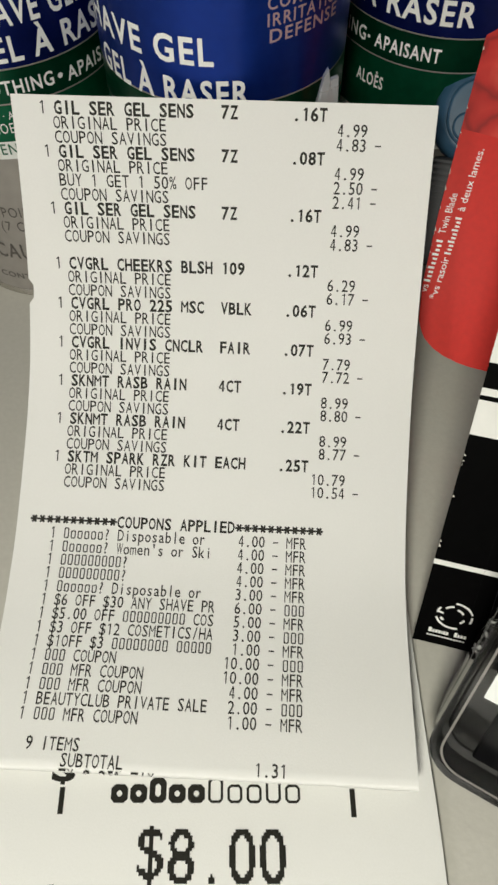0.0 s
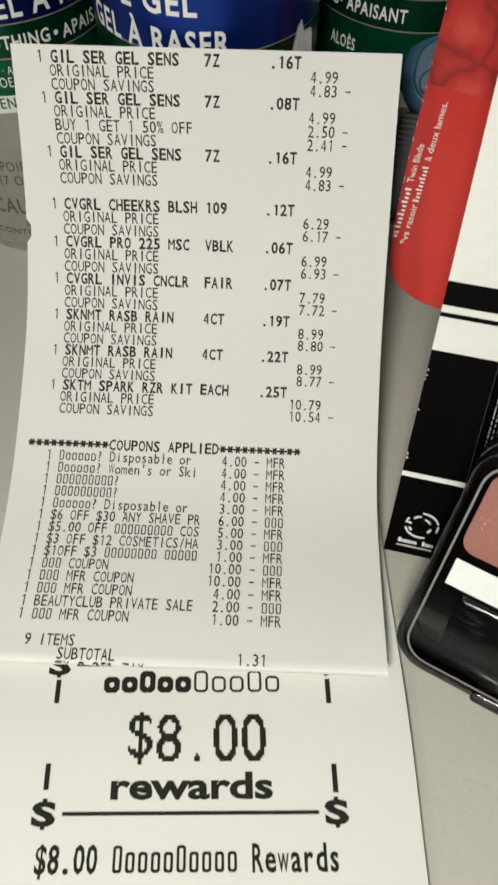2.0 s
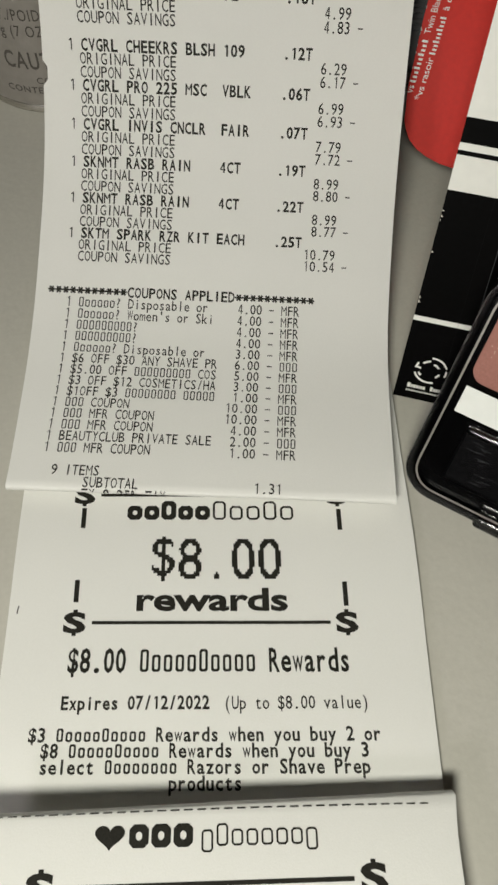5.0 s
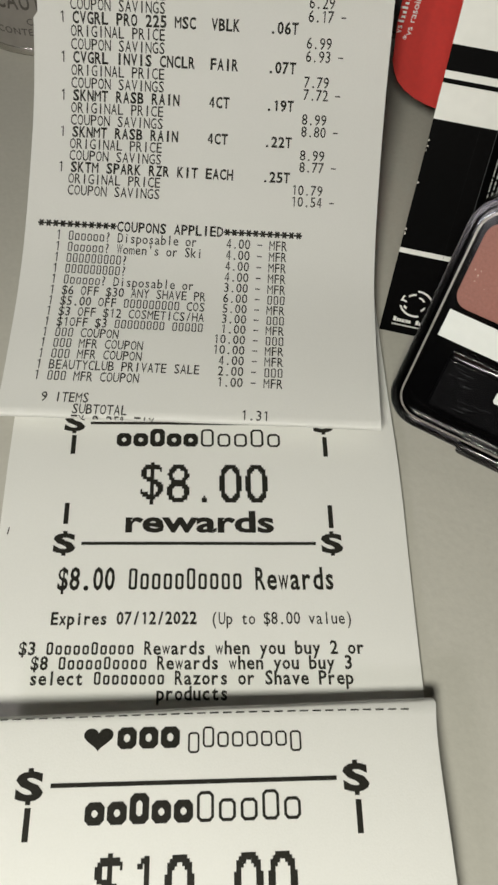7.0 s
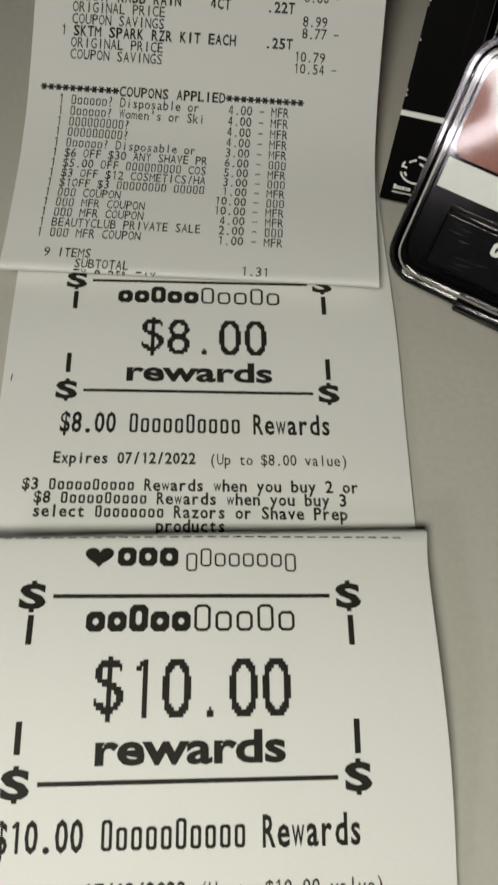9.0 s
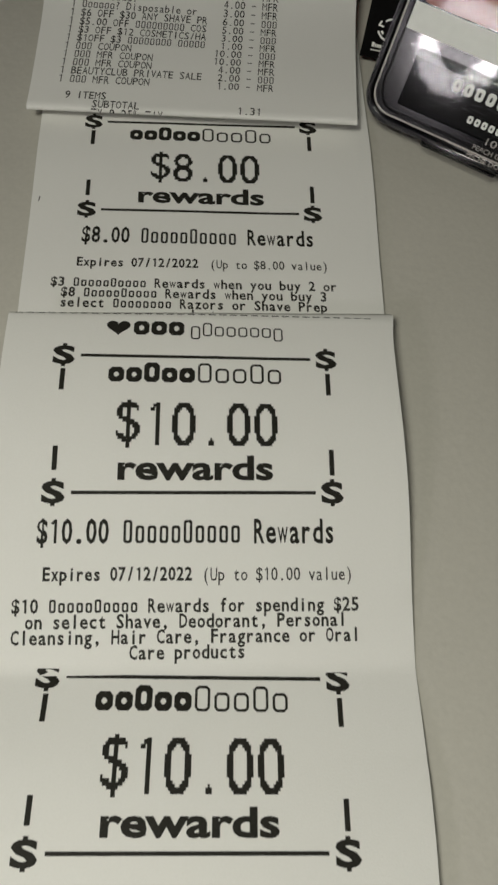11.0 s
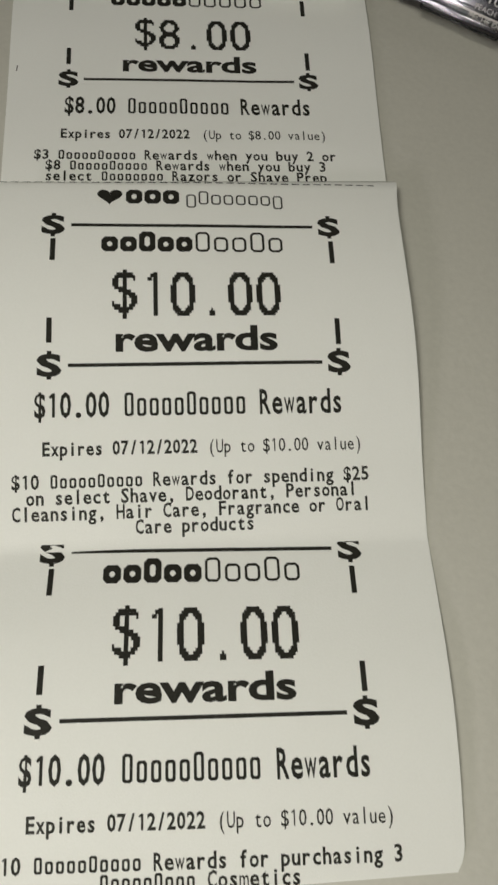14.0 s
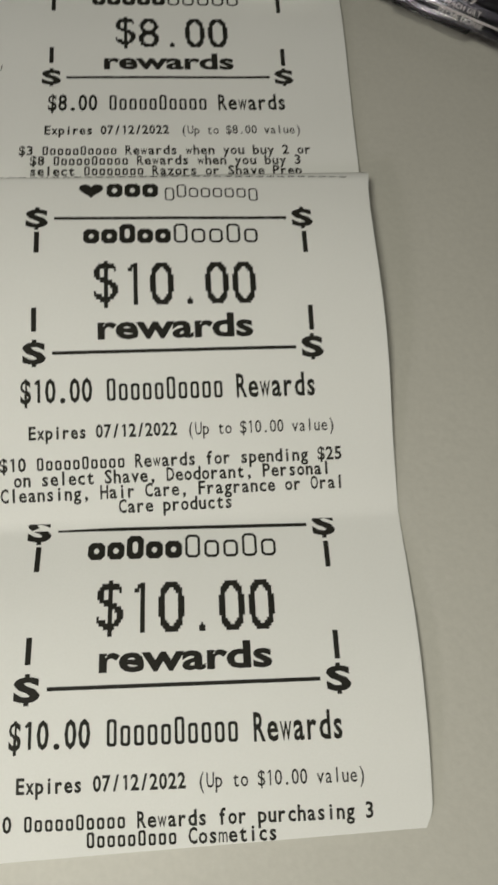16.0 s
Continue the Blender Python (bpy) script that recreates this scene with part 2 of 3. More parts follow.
class Print:
    """Gathers flat print in paper coordinates and lays it on a surface."""

    def __init__(self):
        self.pts, self.faces = [], []

    def add(self, pts, faces):
        base = len(self.pts)
        self.pts += [tuple(p) for p in pts]
        self.faces += [tuple(base + i for i in f) for f in faces]

    def rect(self, x0, y0, x1, y1):
        cut = max(1, math.ceil(abs(y1 - y0) / 0.0007))
        for i in range(cut):
            a, b = y0 + (y1 - y0) * i / cut, y0 + (y1 - y0) * (i + 1) / cut
            self.add([(x0, a), (x1, a), (x1, b), (x0, b)], [(0, 1, 2, 3)])

    def bar(self, a, b, width, cut=1):
        d = Vector(b) - Vector(a)
        s = Vector((-d.y, d.x)).normalized() * width / 2
        for i in range(cut):
            p, q = Vector(a) + d * (i / cut), Vector(a) + d * ((i + 1) / cut)
            self.add([p - s, q - s, q + s, p + s], [(0, 1, 2, 3)])

    def frame_shape(self, x, y, w, h, t):
        """A plain upright outlined block, standing in for one letter of a mark."""
        k = min(w, h) * 0.22
        def ring(x0, y0, x1, y1, c):
            return [(x0 + c, y0), (x1 - c, y0), (x1, y0 + c), (x1, y1 - c), (x1 - c, y1), (x0 + c, y1), (x0, y1 - c), (x0, y0 + c)]
        a, b = ring(x, y, x + w, y + h, k), ring(x + t, y + t, x + w - t, y + h - t, k * 0.5)
        self.add(a + b, [(i, (i + 1) % 8, 8 + (i + 1) % 8, 8 + i) for i in range(8)])

    def mono(self, text, x, y, pitch, cap, weight=0.0, slope=0.0):
        """Letters in equal cells: x is the middle of the first cell, y the base line. # stands for a letter of a brand mark."""
        for i, ch in enumerate(text):
            if ch == " ":
                continue
            cx, cy = x + i * pitch, y + slope * i * pitch
            if ch in "#=":
                self.frame_shape(cx - pitch * 0.36, cy, pitch * 0.72, cap * (0.98 if ch == "#" else 0.74), pitch * (0.15 + 3.0 * weight))
                continue
            if ch == "*":
                for a in (0, 60, 120):
                    v = Vector((math.cos(radians(a)), math.sin(radians(a)))) * pitch * 0.5
                    c = Vector((cx, cy + cap * 0.5))
                    self.bar(c - v, c + v, cap * 0.19)
                continue
            if ch == "4":
                t = pitch * (0.15 + 2.2 * weight)
                self.rect(cx + pitch * 0.14 - t / 2, cy, cx + pitch * 0.14 + t / 2, cy + cap * (1.0 if weight > 0.012 else 0.98))
                self.rect(cx - pitch * 0.36, cy + cap * 0.24, cx + pitch * 0.36, cy + cap * 0.34)
                self.bar((cx - pitch * 0.32, cy + cap * 0.30), (cx + pitch * 0.10, cy + cap * 0.96), t * 0.9)
                continue
            if ch == "M":
                e, t = pitch * 0.36, pitch * (0.13 + 2.2 * weight)
                self.rect(cx - e - t / 2, cy, cx - e + t / 2, cy + cap)
                self.rect(cx + e - t / 2, cy, cx + e + t / 2, cy + cap)
                self.bar((cx - e, cy + cap * 0.96), (cx, cy + cap * 0.46), t * 0.85)
                self.bar((cx + e, cy + cap * 0.96), (cx, cy + cap * 0.46), t * 0.85)
                continue
            if ch == "-":
                self.rect(cx - pitch * 0.38, cy + cap * 0.42, cx + pitch * 0.38, cy + cap * 0.54)
                continue
            pts, faces = outline_of(ch, min(weight, 0.004) if ch in "MWmw" else weight, 2)
            lo, hi = pts[:, 0].min(), pts[:, 0].max()
            sx = min(pitch / 0.52, pitch * 0.88 / (hi - lo))
            if ch in ".,'":
                sx = cap / CAP
            if ch == "1":
                self.rect(cx - pitch * (0.02 + 1.5 * weight), cy, cx + pitch * (0.12 + 2.5 * weight), cy + cap)
                self.bar((cx - pitch * 0.24, cy + cap * 0.80), (cx + pitch * 0.02, cy + cap * 0.95), cap * (0.085 + 1.5 * weight))
                continue
            q = np.stack([(pts[:, 0] - (lo + hi) / 2) * sx + cx, pts[:, 1] * cap / CAP + cy], 1)
            self.add(q, faces)

    def word(self, text, x0, y0, x1, cap, weight=0.0, fine=3, space=1.0):
        """A word in the font's own spacing, fitted between x0 and x1."""
        pts, faces = outline_of(text, weight, fine, space)
        lo, hi = pts[:, 0].min(), pts[:, 0].max()
        self.add(np.stack([x0 + (pts[:, 0] - lo) * (x1 - x0) / (hi - lo), y0 + pts[:, 1] * cap / CAP], 1), faces)

    def dots(self, text, x, y, cell, cap, nx=12, ny=17):
        """Large figures in coarse printer dots."""
        for i, ch in enumerate(text):
            pts, faces = outline_of(ch, 0.003, 4)
            lo, hi = pts[:, 0].min(), pts[:, 0].max()
            y_lo, y_hi = (0.0, CAP) if ch != "$" else (pts[:, 1].min(), pts[:, 1].max())
            wide = 0.86 * cell if ch != "." else 0.2 * cell
            if ch == "1":
                ox = x + i * cell + cell * 0.5
                self.rect(ox - cell * 0.02, y, ox + cell * 0.13, y + cap)
                self.rect(ox - cell * 0.12, y + cap * 0.88, ox - cell * 0.02, y + cap * 0.97)
                self.rect(ox - cell * 0.22, y + cap * 0.80, ox - cell * 0.06, y + cap * 0.885)
                continue
            m = max(2, round(nx * wide / (0.86 * cell)))
            tri = [[pts[j] for j in f] for f in faces]
            tall = cap if ch != "$" else cap * 1.12
            base = y if ch != "$" else y - cap * 0.06
            for r in range(ny):
                py = y_lo + (r + 0.5) / ny * (y_hi - y_lo)
                run = None
                for c in range(m + 1):
                    px = lo + (c + 0.5) / m * (hi - lo)
                    hit = c < m and any(within(px, py, t) for t in tri)
                    if hit and run is None:
                        run = c
                    if not hit and run is not None:
                        ox = x + i * cell + (cell - wide) / 2
                        self.rect(ox + run / m * wide, base + r / ny * tall, ox + c / m * wide, base + (r + 1) / ny * tall)
                        run = None


def within(px, py, tri):
    inside, n = False, len(tri)
    for a in range(n):
        (x0, y0), (x1, y1) = tri[a], tri[a - 1]
        if (y0 > py) != (y1 > py) and px < (x1 - x0) * (py - y0) / (y1 - y0) + x0:
            inside = not inside
    return inside


# ---- the room and the tabletop ----
LOW = -0.0030  # the level of the tabletop
table = thing("table", "grey-white painted table under the papers and packs", "table")
part("tabletop", box(-0.62, 0.62, -0.42, 0.40, -0.033, LOW, 0.003), TABLE, table)
for lx in (-0.57, 0.57):
    for ly in (-0.37, 0.35):
        part("leg", box(lx - 0.025, lx + 0.025, ly - 0.025, ly + 0.025, -0.75, -0.033, 0.003), TABLE, table)

tagged(new("floor", mesh_of("floor", [(-2, -2, -0.75), (2, -2, -0.75), (2, 2, -0.75), (-2, 2, -0.75)], [(0, 1, 2, 3)], FLOOR)), "plain brown floor", "floor", kind="structure")
for side, (x0, x1, y0, y1, z0, z1) in {"wall_north": (-2, 2, 2, 2.1, -0.75, 1.75), "wall_south": (-2, 2, -2.1, -2, -0.75, 1.75), "wall_west": (-2.1, -2, -2, 2, -0.75, 1.75),
                                       "wall_east": (2, 2.1, -2, 2, -0.75, 1.75), "ceiling": (-2.1, 2.1, -2.1, 2.1, 1.75, 1.85)}.items():
    wall = part(side, box(x0, x1, y0, y1, z0, z1), WALL, None)
    tagged(wall, "plain painted room surface", "ceiling" if side == "ceiling" else "wall", kind="structure")


# ---- strips of printed paper ----
class Strip:
    """A paper strip: a run of (w, z) in its own upright plane, told by the length v along it."""

    def __init__(self, run, v0, turn, thick=0.00011, roll=None, skew=None):
        self.roll, self.skew = roll, skew
        self.run = np.array(run)
        step = np.hypot(*np.diff(self.run, axis=0).T)
        self.v = v0 + np.concatenate([[0], np.cumsum(step)])
        d = np.gradient(self.run, axis=0)
        d /= np.linalg.norm(d, axis=1)[:, None]
        self.up = np.stack([-d[:, 1], d[:, 0]], 1)
        self.c, self.s, self.thick = math.cos(radians(turn)), math.sin(radians(turn)), thick

    def place(self, u, v, h=0.0):
        w, z, nw, nz = (np.interp(v, self.v, col) for col in (self.run[:, 0], self.run[:, 1], self.up[:, 0], self.up[:, 1]))
        wave = 0.00016 * noise.noise((u * 38, v * 30, 1.7)) + 0.00005 * noise.noise((u * 160, v * 120, 4.1))
        w, z = w + nw * (h + wave), z + nz * (h + wave)
        if self.roll:
            z += self.roll(u, v)
        if self.skew:
            w += self.skew(u, v)
        return u * self.c + w * self.s, -u * self.s + w * self.c, z

    def sheet(self, left, right, nu=28, dv=0.0013):
        """The paper between two edges, which are functions of v."""
        vs = np.linspace(self.v[0], self.v[-1], max(2, int((self.v[-1] - self.v[0]) / dv)))
        verts, faces, m = [], [], nu + 1
        for h in (0.0, -self.thick):
            for v in vs:
                verts += [self.place(left(v) + (right(v) - left(v)) * i / nu, v, h) for i in range(m)]
        n = len(vs)
        for j in range(n - 1):
            for i in range(nu):
                a = j * m + i
                faces.append((a, a + 1, a + m + 1, a + m))
                faces.append((a + n * m, a + m + n * m, a + m + 1 + n * m, a + 1 + n * m))
        rims = [[j * m for j in range(n)][::-1], [j * m + nu for j in range(n)], list(range(m)), [(n - 1) * m + i for i in range(m)][::-1]]
        for rim in rims:
            base = len(verts)
            verts += [verts[a + k] for a in rim for k in (0, n * m)]
            faces += [(base + 2 * i, base + 2 * i + 1, base + 2 * i + 3, base + 2 * i + 2) for i in range(len(rim) - 1)]
        return verts, faces

    def lay(self, pr, name, material, parent, h=0.00006, label="", bend=None):
        pts = [bend(*p) if bend else p for p in pr.pts]
        return part(name, ([self.place(u, v, h) for u, v in pts], pr.faces), material, parent, label)


def arc_run(w, z, radius, a0, a1, n=14):
    """Points round a fold, about a centre."""
    return [(w + radius * math.cos(radians(a0 + (a1 - a0) * i / n)), z + radius * math.sin(radians(a0 + (a1 - a0) * i / n))) for i in range(n + 1)]


MM = 0.001

# the long till receipt that leans on the middle can, folded under at its foot
FOOT, LEVEL, FOLD = 0.0331, 0.0046, 0.0005
under = [(w, LEVEL - 2 * FOLD - 0.0018 * min(1, (w - FOOT) / 0.03)) for w in np.linspace(0.085, FOOT, 40)[:-1]]
bend_run = arc_run(FOOT, LEVEL - FOLD, FOLD, 270, 90)
rise = [(w, LEVEL + 18.4 * max(0.0, w - 0.055) ** 2.35 + 0.0014 * math.exp(-((w - 0.092) / 0.015) ** 2)) for w in np.linspace(FOOT, 0.1438, 160)[1:]]
receipt_run = under + bend_run + rise
length = np.concatenate([[0], np.cumsum(np.hypot(*np.diff(np.array(receipt_run), axis=0).T))])
receipt_strip = Strip(receipt_run, FOOT - length[len(under) + len(bend_run) - 1], 3.9, roll=lambda u, v: (0.025 * u) * min(1, max(0, (0.070 - v) / 0.030)))
TOP = receipt_strip.v[-1]


def receipt_left(v):
    nick = 0.0010 if 0.1290 < v < 0.1328 else 0.0
    return -0.0519 + nick + 0.0004 * math.sin(v * 60)


receipt = thing("till_receipt", "long white thermal till receipt leaning on blue cans", "receipt")
part("paper", receipt_strip.sheet(receipt_left, lambda v: 0.0305 + 0.0003 * math.sin(v * 55 + 1) - 0.0022 * min(1, max(0, (FOOT - 0.0012 - v) / 0.003))), PAPER, receipt, smooth=True)
ROW = 0.002745


def receipt_bend(u, v):
    """The print runs slightly askew near the head of the paper."""
    row = (0.1668 - v) / ROW
    v -= 0.00045 * min(1, max(0, (4 - row) / 4))
    return u - 0.0013 * min(1, max(0, (12 - row) / 12)) * min(1, max(0, (0.0085 - u) / 0.053)), v


def receipt_line(row, *texts):
    """texts: (string, middle of its first letter, pitch, weight)."""
    pr = Print()
    for text, u, pitch, weight in texts:
        pr.mono(text, u, 0.1670 - ROW * row - 0.00118, pitch, 0.00236, weight + 0.006)
    tagged(receipt_strip.lay(pr, "printed_line", INK, receipt, bend=receipt_bend), kind="stuff")


def price(row, words, amount, minus):
    receipt_line(row, (words, -0.0423, 0.00157, 0.0), (amount, 0.0166 - 0.0015 * (len(amount) - 1), 0.0015, 0.0), *([("-", 0.0195, 0.0015, 0.0)] if minus else []))


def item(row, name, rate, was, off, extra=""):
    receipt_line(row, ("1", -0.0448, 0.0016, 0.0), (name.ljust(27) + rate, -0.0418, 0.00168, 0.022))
    price(row + 1, "ORIGINAL PRICE", was, False)
    if extra:
        price(row + 2, "BUY 1 GET 1 50% OFF", extra, True)
    price(row + (3 if extra else 2), "COUPON SAVINGS", off, True)


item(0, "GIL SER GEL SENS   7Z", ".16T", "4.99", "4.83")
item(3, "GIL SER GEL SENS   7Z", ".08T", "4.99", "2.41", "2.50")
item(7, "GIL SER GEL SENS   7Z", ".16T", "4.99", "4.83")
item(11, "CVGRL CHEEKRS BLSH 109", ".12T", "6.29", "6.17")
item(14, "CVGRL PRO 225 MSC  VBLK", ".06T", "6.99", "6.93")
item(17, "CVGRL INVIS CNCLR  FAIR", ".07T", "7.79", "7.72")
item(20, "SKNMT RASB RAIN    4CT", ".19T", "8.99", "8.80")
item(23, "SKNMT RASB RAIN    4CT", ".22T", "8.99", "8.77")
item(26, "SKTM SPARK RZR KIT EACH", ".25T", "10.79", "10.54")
receipt_line(31, ("*" * 11 + "COUPONS APPLIED" + "*" * 11, -0.0486, 0.001686, 0.016))
coupons = [("#=====? Disposable or", "4.00", "MFR"), ("#=====? Women's or Ski", "4.00", "MFR"), ("#########?", "4.00", "MFR"), ("#########?", "4.00", "MFR"),
           ("#=====? Disposable or", "3.00", "MFR"), ("$6 OFF $30 ANY SHAVE PR", "6.00", "###"), ("$5.00 OFF ######### COS", "5.00", "MFR"), ("$3 OFF $12 COSMETICS/HA", "3.00", "###"),
           ("$1OFF $3 ######## #####", "1.00", "MFR"), ("### COUPON", "10.00", "###"), ("### MFR COUPON", "10.00", "MFR"), ("### MFR COUPON", "4.00", "MFR"),
           ("BEAUTYCLUB PRIVATE SALE", "2.00", "###"), ("### MFR COUPON", "1.00", "MFR")]
for n, (words, amount, payer) in enumerate(coupons):
    receipt_line(32 + n + 0.02 * n, ("1", -0.0443, 0.00145, 0.0), (words, -0.0414, 0.00145, 0.0), (amount + " - " + payer, -0.0042 - 0.00145 * (len(amount) - 4), 0.00145, 0.0))
receipt_line(47.2, ("9 ITEMS", -0.0418, 0.00150, 0.0))
receipt_line(48.2, ("SUBTOTAL", -0.0347, 0.00150, 0.0), ("1.31", 0.0015, 0.00155, 0.0))
receipt_line(49.2, ("TX 8.25% TAX", -0.0347, 0.00150, 0.0))


# reward coupons: two strips lying on the table
def mark_blocks(x0, x1, y, h, heavy, tall, low=()):
    """A brand mark as a row of plain blocks, the first ones filled and the rest light outlines; gives one builder a block."""
    n = len(tall)
    unit = (x1 - x0) / n
    for i in range(n):
        base = y - (h * 0.35 if i in low else 0)
        high = h * (1.35 if tall[i] == "^" or i in low else 1.0)
        if i < heavy:
            yield lambda pr, a=x0 + i * unit, base=base, high=high: pr.frame_shape(a + unit * 0.05, base, unit * 0.88, high, unit * 0.30)
        else:
            yield lambda pr, a=x0 + i * unit, base=base, high=high: pr.frame_shape(a + unit * 0.10, base, unit * 0.78, high, unit * 0.13)


def reward(strip, owner, amount, lines, steps, places, tilts, drift=(0.0, 0.0), scale=1.0):
    """One printed reward panel. steps: how far below its upper rule, in millimetres, it passes the given places along the strip, and how the lines slant there."""
    def bend(u, y):
        k = -y / MM
        u = (u / MM + 6) * scale - 6 + np.interp(k, (0, 60), drift)
        u *= MM
        return u, (np.interp(k, steps, places) - np.interp(k, steps, tilts) * u / MM) * MM

    def line(name, build, material=INK_BIG, kind=""):
        pr = Print()
        build(pr)
        tagged(strip.lay(pr, name, material, owner, bend=bend), kind=kind)

    def dollar(pr, x, y):
        pr.word("S", x - 2.25 * MM, y - 1.85 * MM, x + 2.25 * MM, 3.7 * MM, 0.042)
        pr.rect(x - 0.42 * MM, y - 2.60 * MM, x + 0.42 * MM, y - 1.55 * MM)
        pr.rect(x - 0.42 * MM, y + 1.55 * MM, x + 0.42 * MM, y + 2.60 * MM)

    for y in (0.0, -27.5):
        line("dollar_mark", lambda pr: dollar(pr, -33.0 * MM, y * MM))
        line("dollar_mark", lambda pr: dollar(pr, 21.3 * MM, y * MM))
        line("printed_rule", lambda pr: pr.bar((-29.6 * MM, y * MM), (18.0 * MM, y * MM), 0.66 * MM, 40))
    for x, y0, y1 in ((-32.9, -3.0, -7.6), (21.4, -3.2, -8.0), (-33.1, -18.8, -23.4), (21.4, -19.2, -24.2)):
        line("printed_dash", lambda pr: pr.bar((x * MM, y0 * MM), (x * MM, y1 * MM), 0.98 * MM))
    for build in mark_blocks(-23.9 * MM, 12.1 * MM, -5.7 * MM, 3.2 * MM, 5, "..^..^..^."):
        line("mark_block", build)
    for i, figure in enumerate(amount):
        line("large_figure", lambda pr: pr.dots(figure, ((-4.75 if len(amount) == 5 else -5.45) + 5.5 * (i - len(amount) / 2)) * MM, -18.6 * MM, 5.5 * MM, 8.6 * MM))
    line("reward_word", lambda pr: pr.word("rewards", -20.9 * MM, -25.0 * MM, 9.6 * MM, 4.35 * MM, 0.030), kind="stuff")
    first = amount + " #====#==== Rewards"
    line("printed_line", lambda pr: pr.mono(first, (-32.6 if len(amount) == 5 else -34.6) * MM, -37.0 * MM, 2.295 * MM, 4.4 * MM, 0.020), kind="stuff")
    line("printed_line", lambda pr: pr.mono("Expires 07/12/2022", -33.5 * MM, -43.8 * MM, 1.567 * MM, 2.35 * MM, 0.026), INK, "stuff")
    line("printed_line", lambda pr: pr.mono("(Up to %s value)" % amount, (-2.75 if len(amount) == 5 else -3.5) * MM, -43.9 * MM, 1.455 * MM, 2.35 * MM, 0.006), INK, "stuff")
    for i, text in enumerate(lines):
        wide = (len(text) - 1) * 1.685
        line("printed_line", lambda pr: pr.mono(text, (-6.9 - wide / 2) * MM, (-49.5 - 2.74 * i) * MM, 1.685 * MM, 2.4 * MM, 0.022), INK, "stuff")


coupon_run = [(-0.034 + 0.124 * i / 100, -0.0010 + 0.0003 * math.sin(i / 100 * 10) ** 2) for i in range(101)]
short_strip = Strip(coupon_run, -0.034, 0.0)
short_coupon = thing("reward_coupon", "white printed reward coupon lying flat under the receipt", "coupon", group="reward coupons")
part("paper", short_strip.sheet(lambda v: -0.0463, lambda v: 0.0366 + 0.0003 * math.sin(v * 70)), PAPER, short_coupon, smooth=True)
reward(short_strip, short_coupon, "$8.00", ["$3 #====#==== Rewards when you buy 2 or", "$8 #====#==== Rewards when you buy 3", "select #======= Razors or Shave Prep", "products"],
       (-5, 27.5, 42.6, 60), (40.47, 7.83, -7.35, -24.9), (0.016, 0.017, 0.013, 0.019))
tick = Print()
tick.bar((-44.6 * MM, 10.4 * MM), (-44.4 * MM, 12.0 * MM), 0.22 * MM)
short_strip.lay(tick, "printed_tick", INK, short_coupon)

HEAD, CUT, END = -0.0252, -0.0983, -0.1535


def long_height(w):
    """The strip bulges towards its head, dips at the crease and bulges less below it."""
    if w > CUT:
        return -0.0018 + 0.0092 * math.sin(0.66 * math.pi * (w - CUT) / (HEAD - CUT))
    return -0.0018 + 0.0046 * math.sin(0.85 * math.pi * (CUT - w) / (CUT - END))


def long_roll(u, v):
    """One side lies higher than the other, less so at the crease."""
    return -0.04 * (u + 0.0065) * (0.4 + 0.6 * min(1, abs(v - CUT) / 0.015))


def head_skew(u, v):
    return 0.026 * (u + 0.004) * min(1, max(0, (v + 0.0268) / 0.0016))


top_run = [(w, long_height(w)) for w in np.linspace(END, HEAD, 190)]
z_head = long_height(HEAD)
long_run = top_run + arc_run(HEAD, z_head - 0.0006, 0.0006, 90, -80)[1:] + [(HEAD - 0.003 - 0.02 * i / 12, z_head - 0.0014 - 0.0006 * i / 12) for i in range(13)]
long_strip = Strip(long_run, 0.0, 0.0, roll=long_roll, skew=head_skew)
long_strip.v += HEAD - long_strip.v[len(top_run) - 1]
long_strip.v[:190] = long_strip.run[:190, 0]


def long_left(v):
    return -0.0450 + 0.0004 * math.sin(v * 50) + 0.02 * max(0, -0.13 - v)


def long_right(v):
    under = 0.0022 * min(1, max(0, (v - HEAD - 0.0010) / 0.003))
    foot = 0.0009 * min(1, max(0, (-0.115 - v) / 0.035)) ** 1.5 + 0.0014 * (max(0, -0.1495 - v) / 0.004) ** 2
    return 0.0359 + 0.0010 * math.exp(-abs(HEAD - v) / 0.004) + 0.0005 * math.exp(-((v + 0.063) / 0.018) ** 2) - under - foot


long_coupon = thing("reward_coupon", "folded white strip of two printed reward coupons", "coupon", group="reward coupons")
part("paper", long_strip.sheet(long_left, long_right), PAPER, long_coupon, smooth=True)
dash = -44.0
while dash < 31:
    head_mark = Print()
    head_mark.bar((dash * MM, -25.95 * MM + 0.006 * (dash + 44) * MM), ((dash + 1.5) * MM, -25.95 * MM + 0.006 * (dash + 45.5) * MM), 0.22 * MM)
    head_mark.pts = [(u, v - head_skew(u, v) * 0.75) for u, v in head_mark.pts]
    long_strip.lay(head_mark, "tear_dash", INK, long_coupon, 0.00012)
    dash += 2.25
SHOP = -0.0296
heart = Print()
hp = [(16 * math.sin(a) ** 3, 13 * math.cos(a) - 5 * math.cos(2 * a) - 2 * math.cos(3 * a) - math.cos(4 * a)) for a in np.linspace(0, 2 * math.pi, 40)[:-1]]
heart.add([(-22.4 * MM + x * 0.155 * MM, SHOP + 0.15 * MM + y * 0.13 * MM) for x, y in hp], [tuple(range(len(hp)))])
long_strip.lay(heart, "heart_mark", INK_BIG, long_coupon)
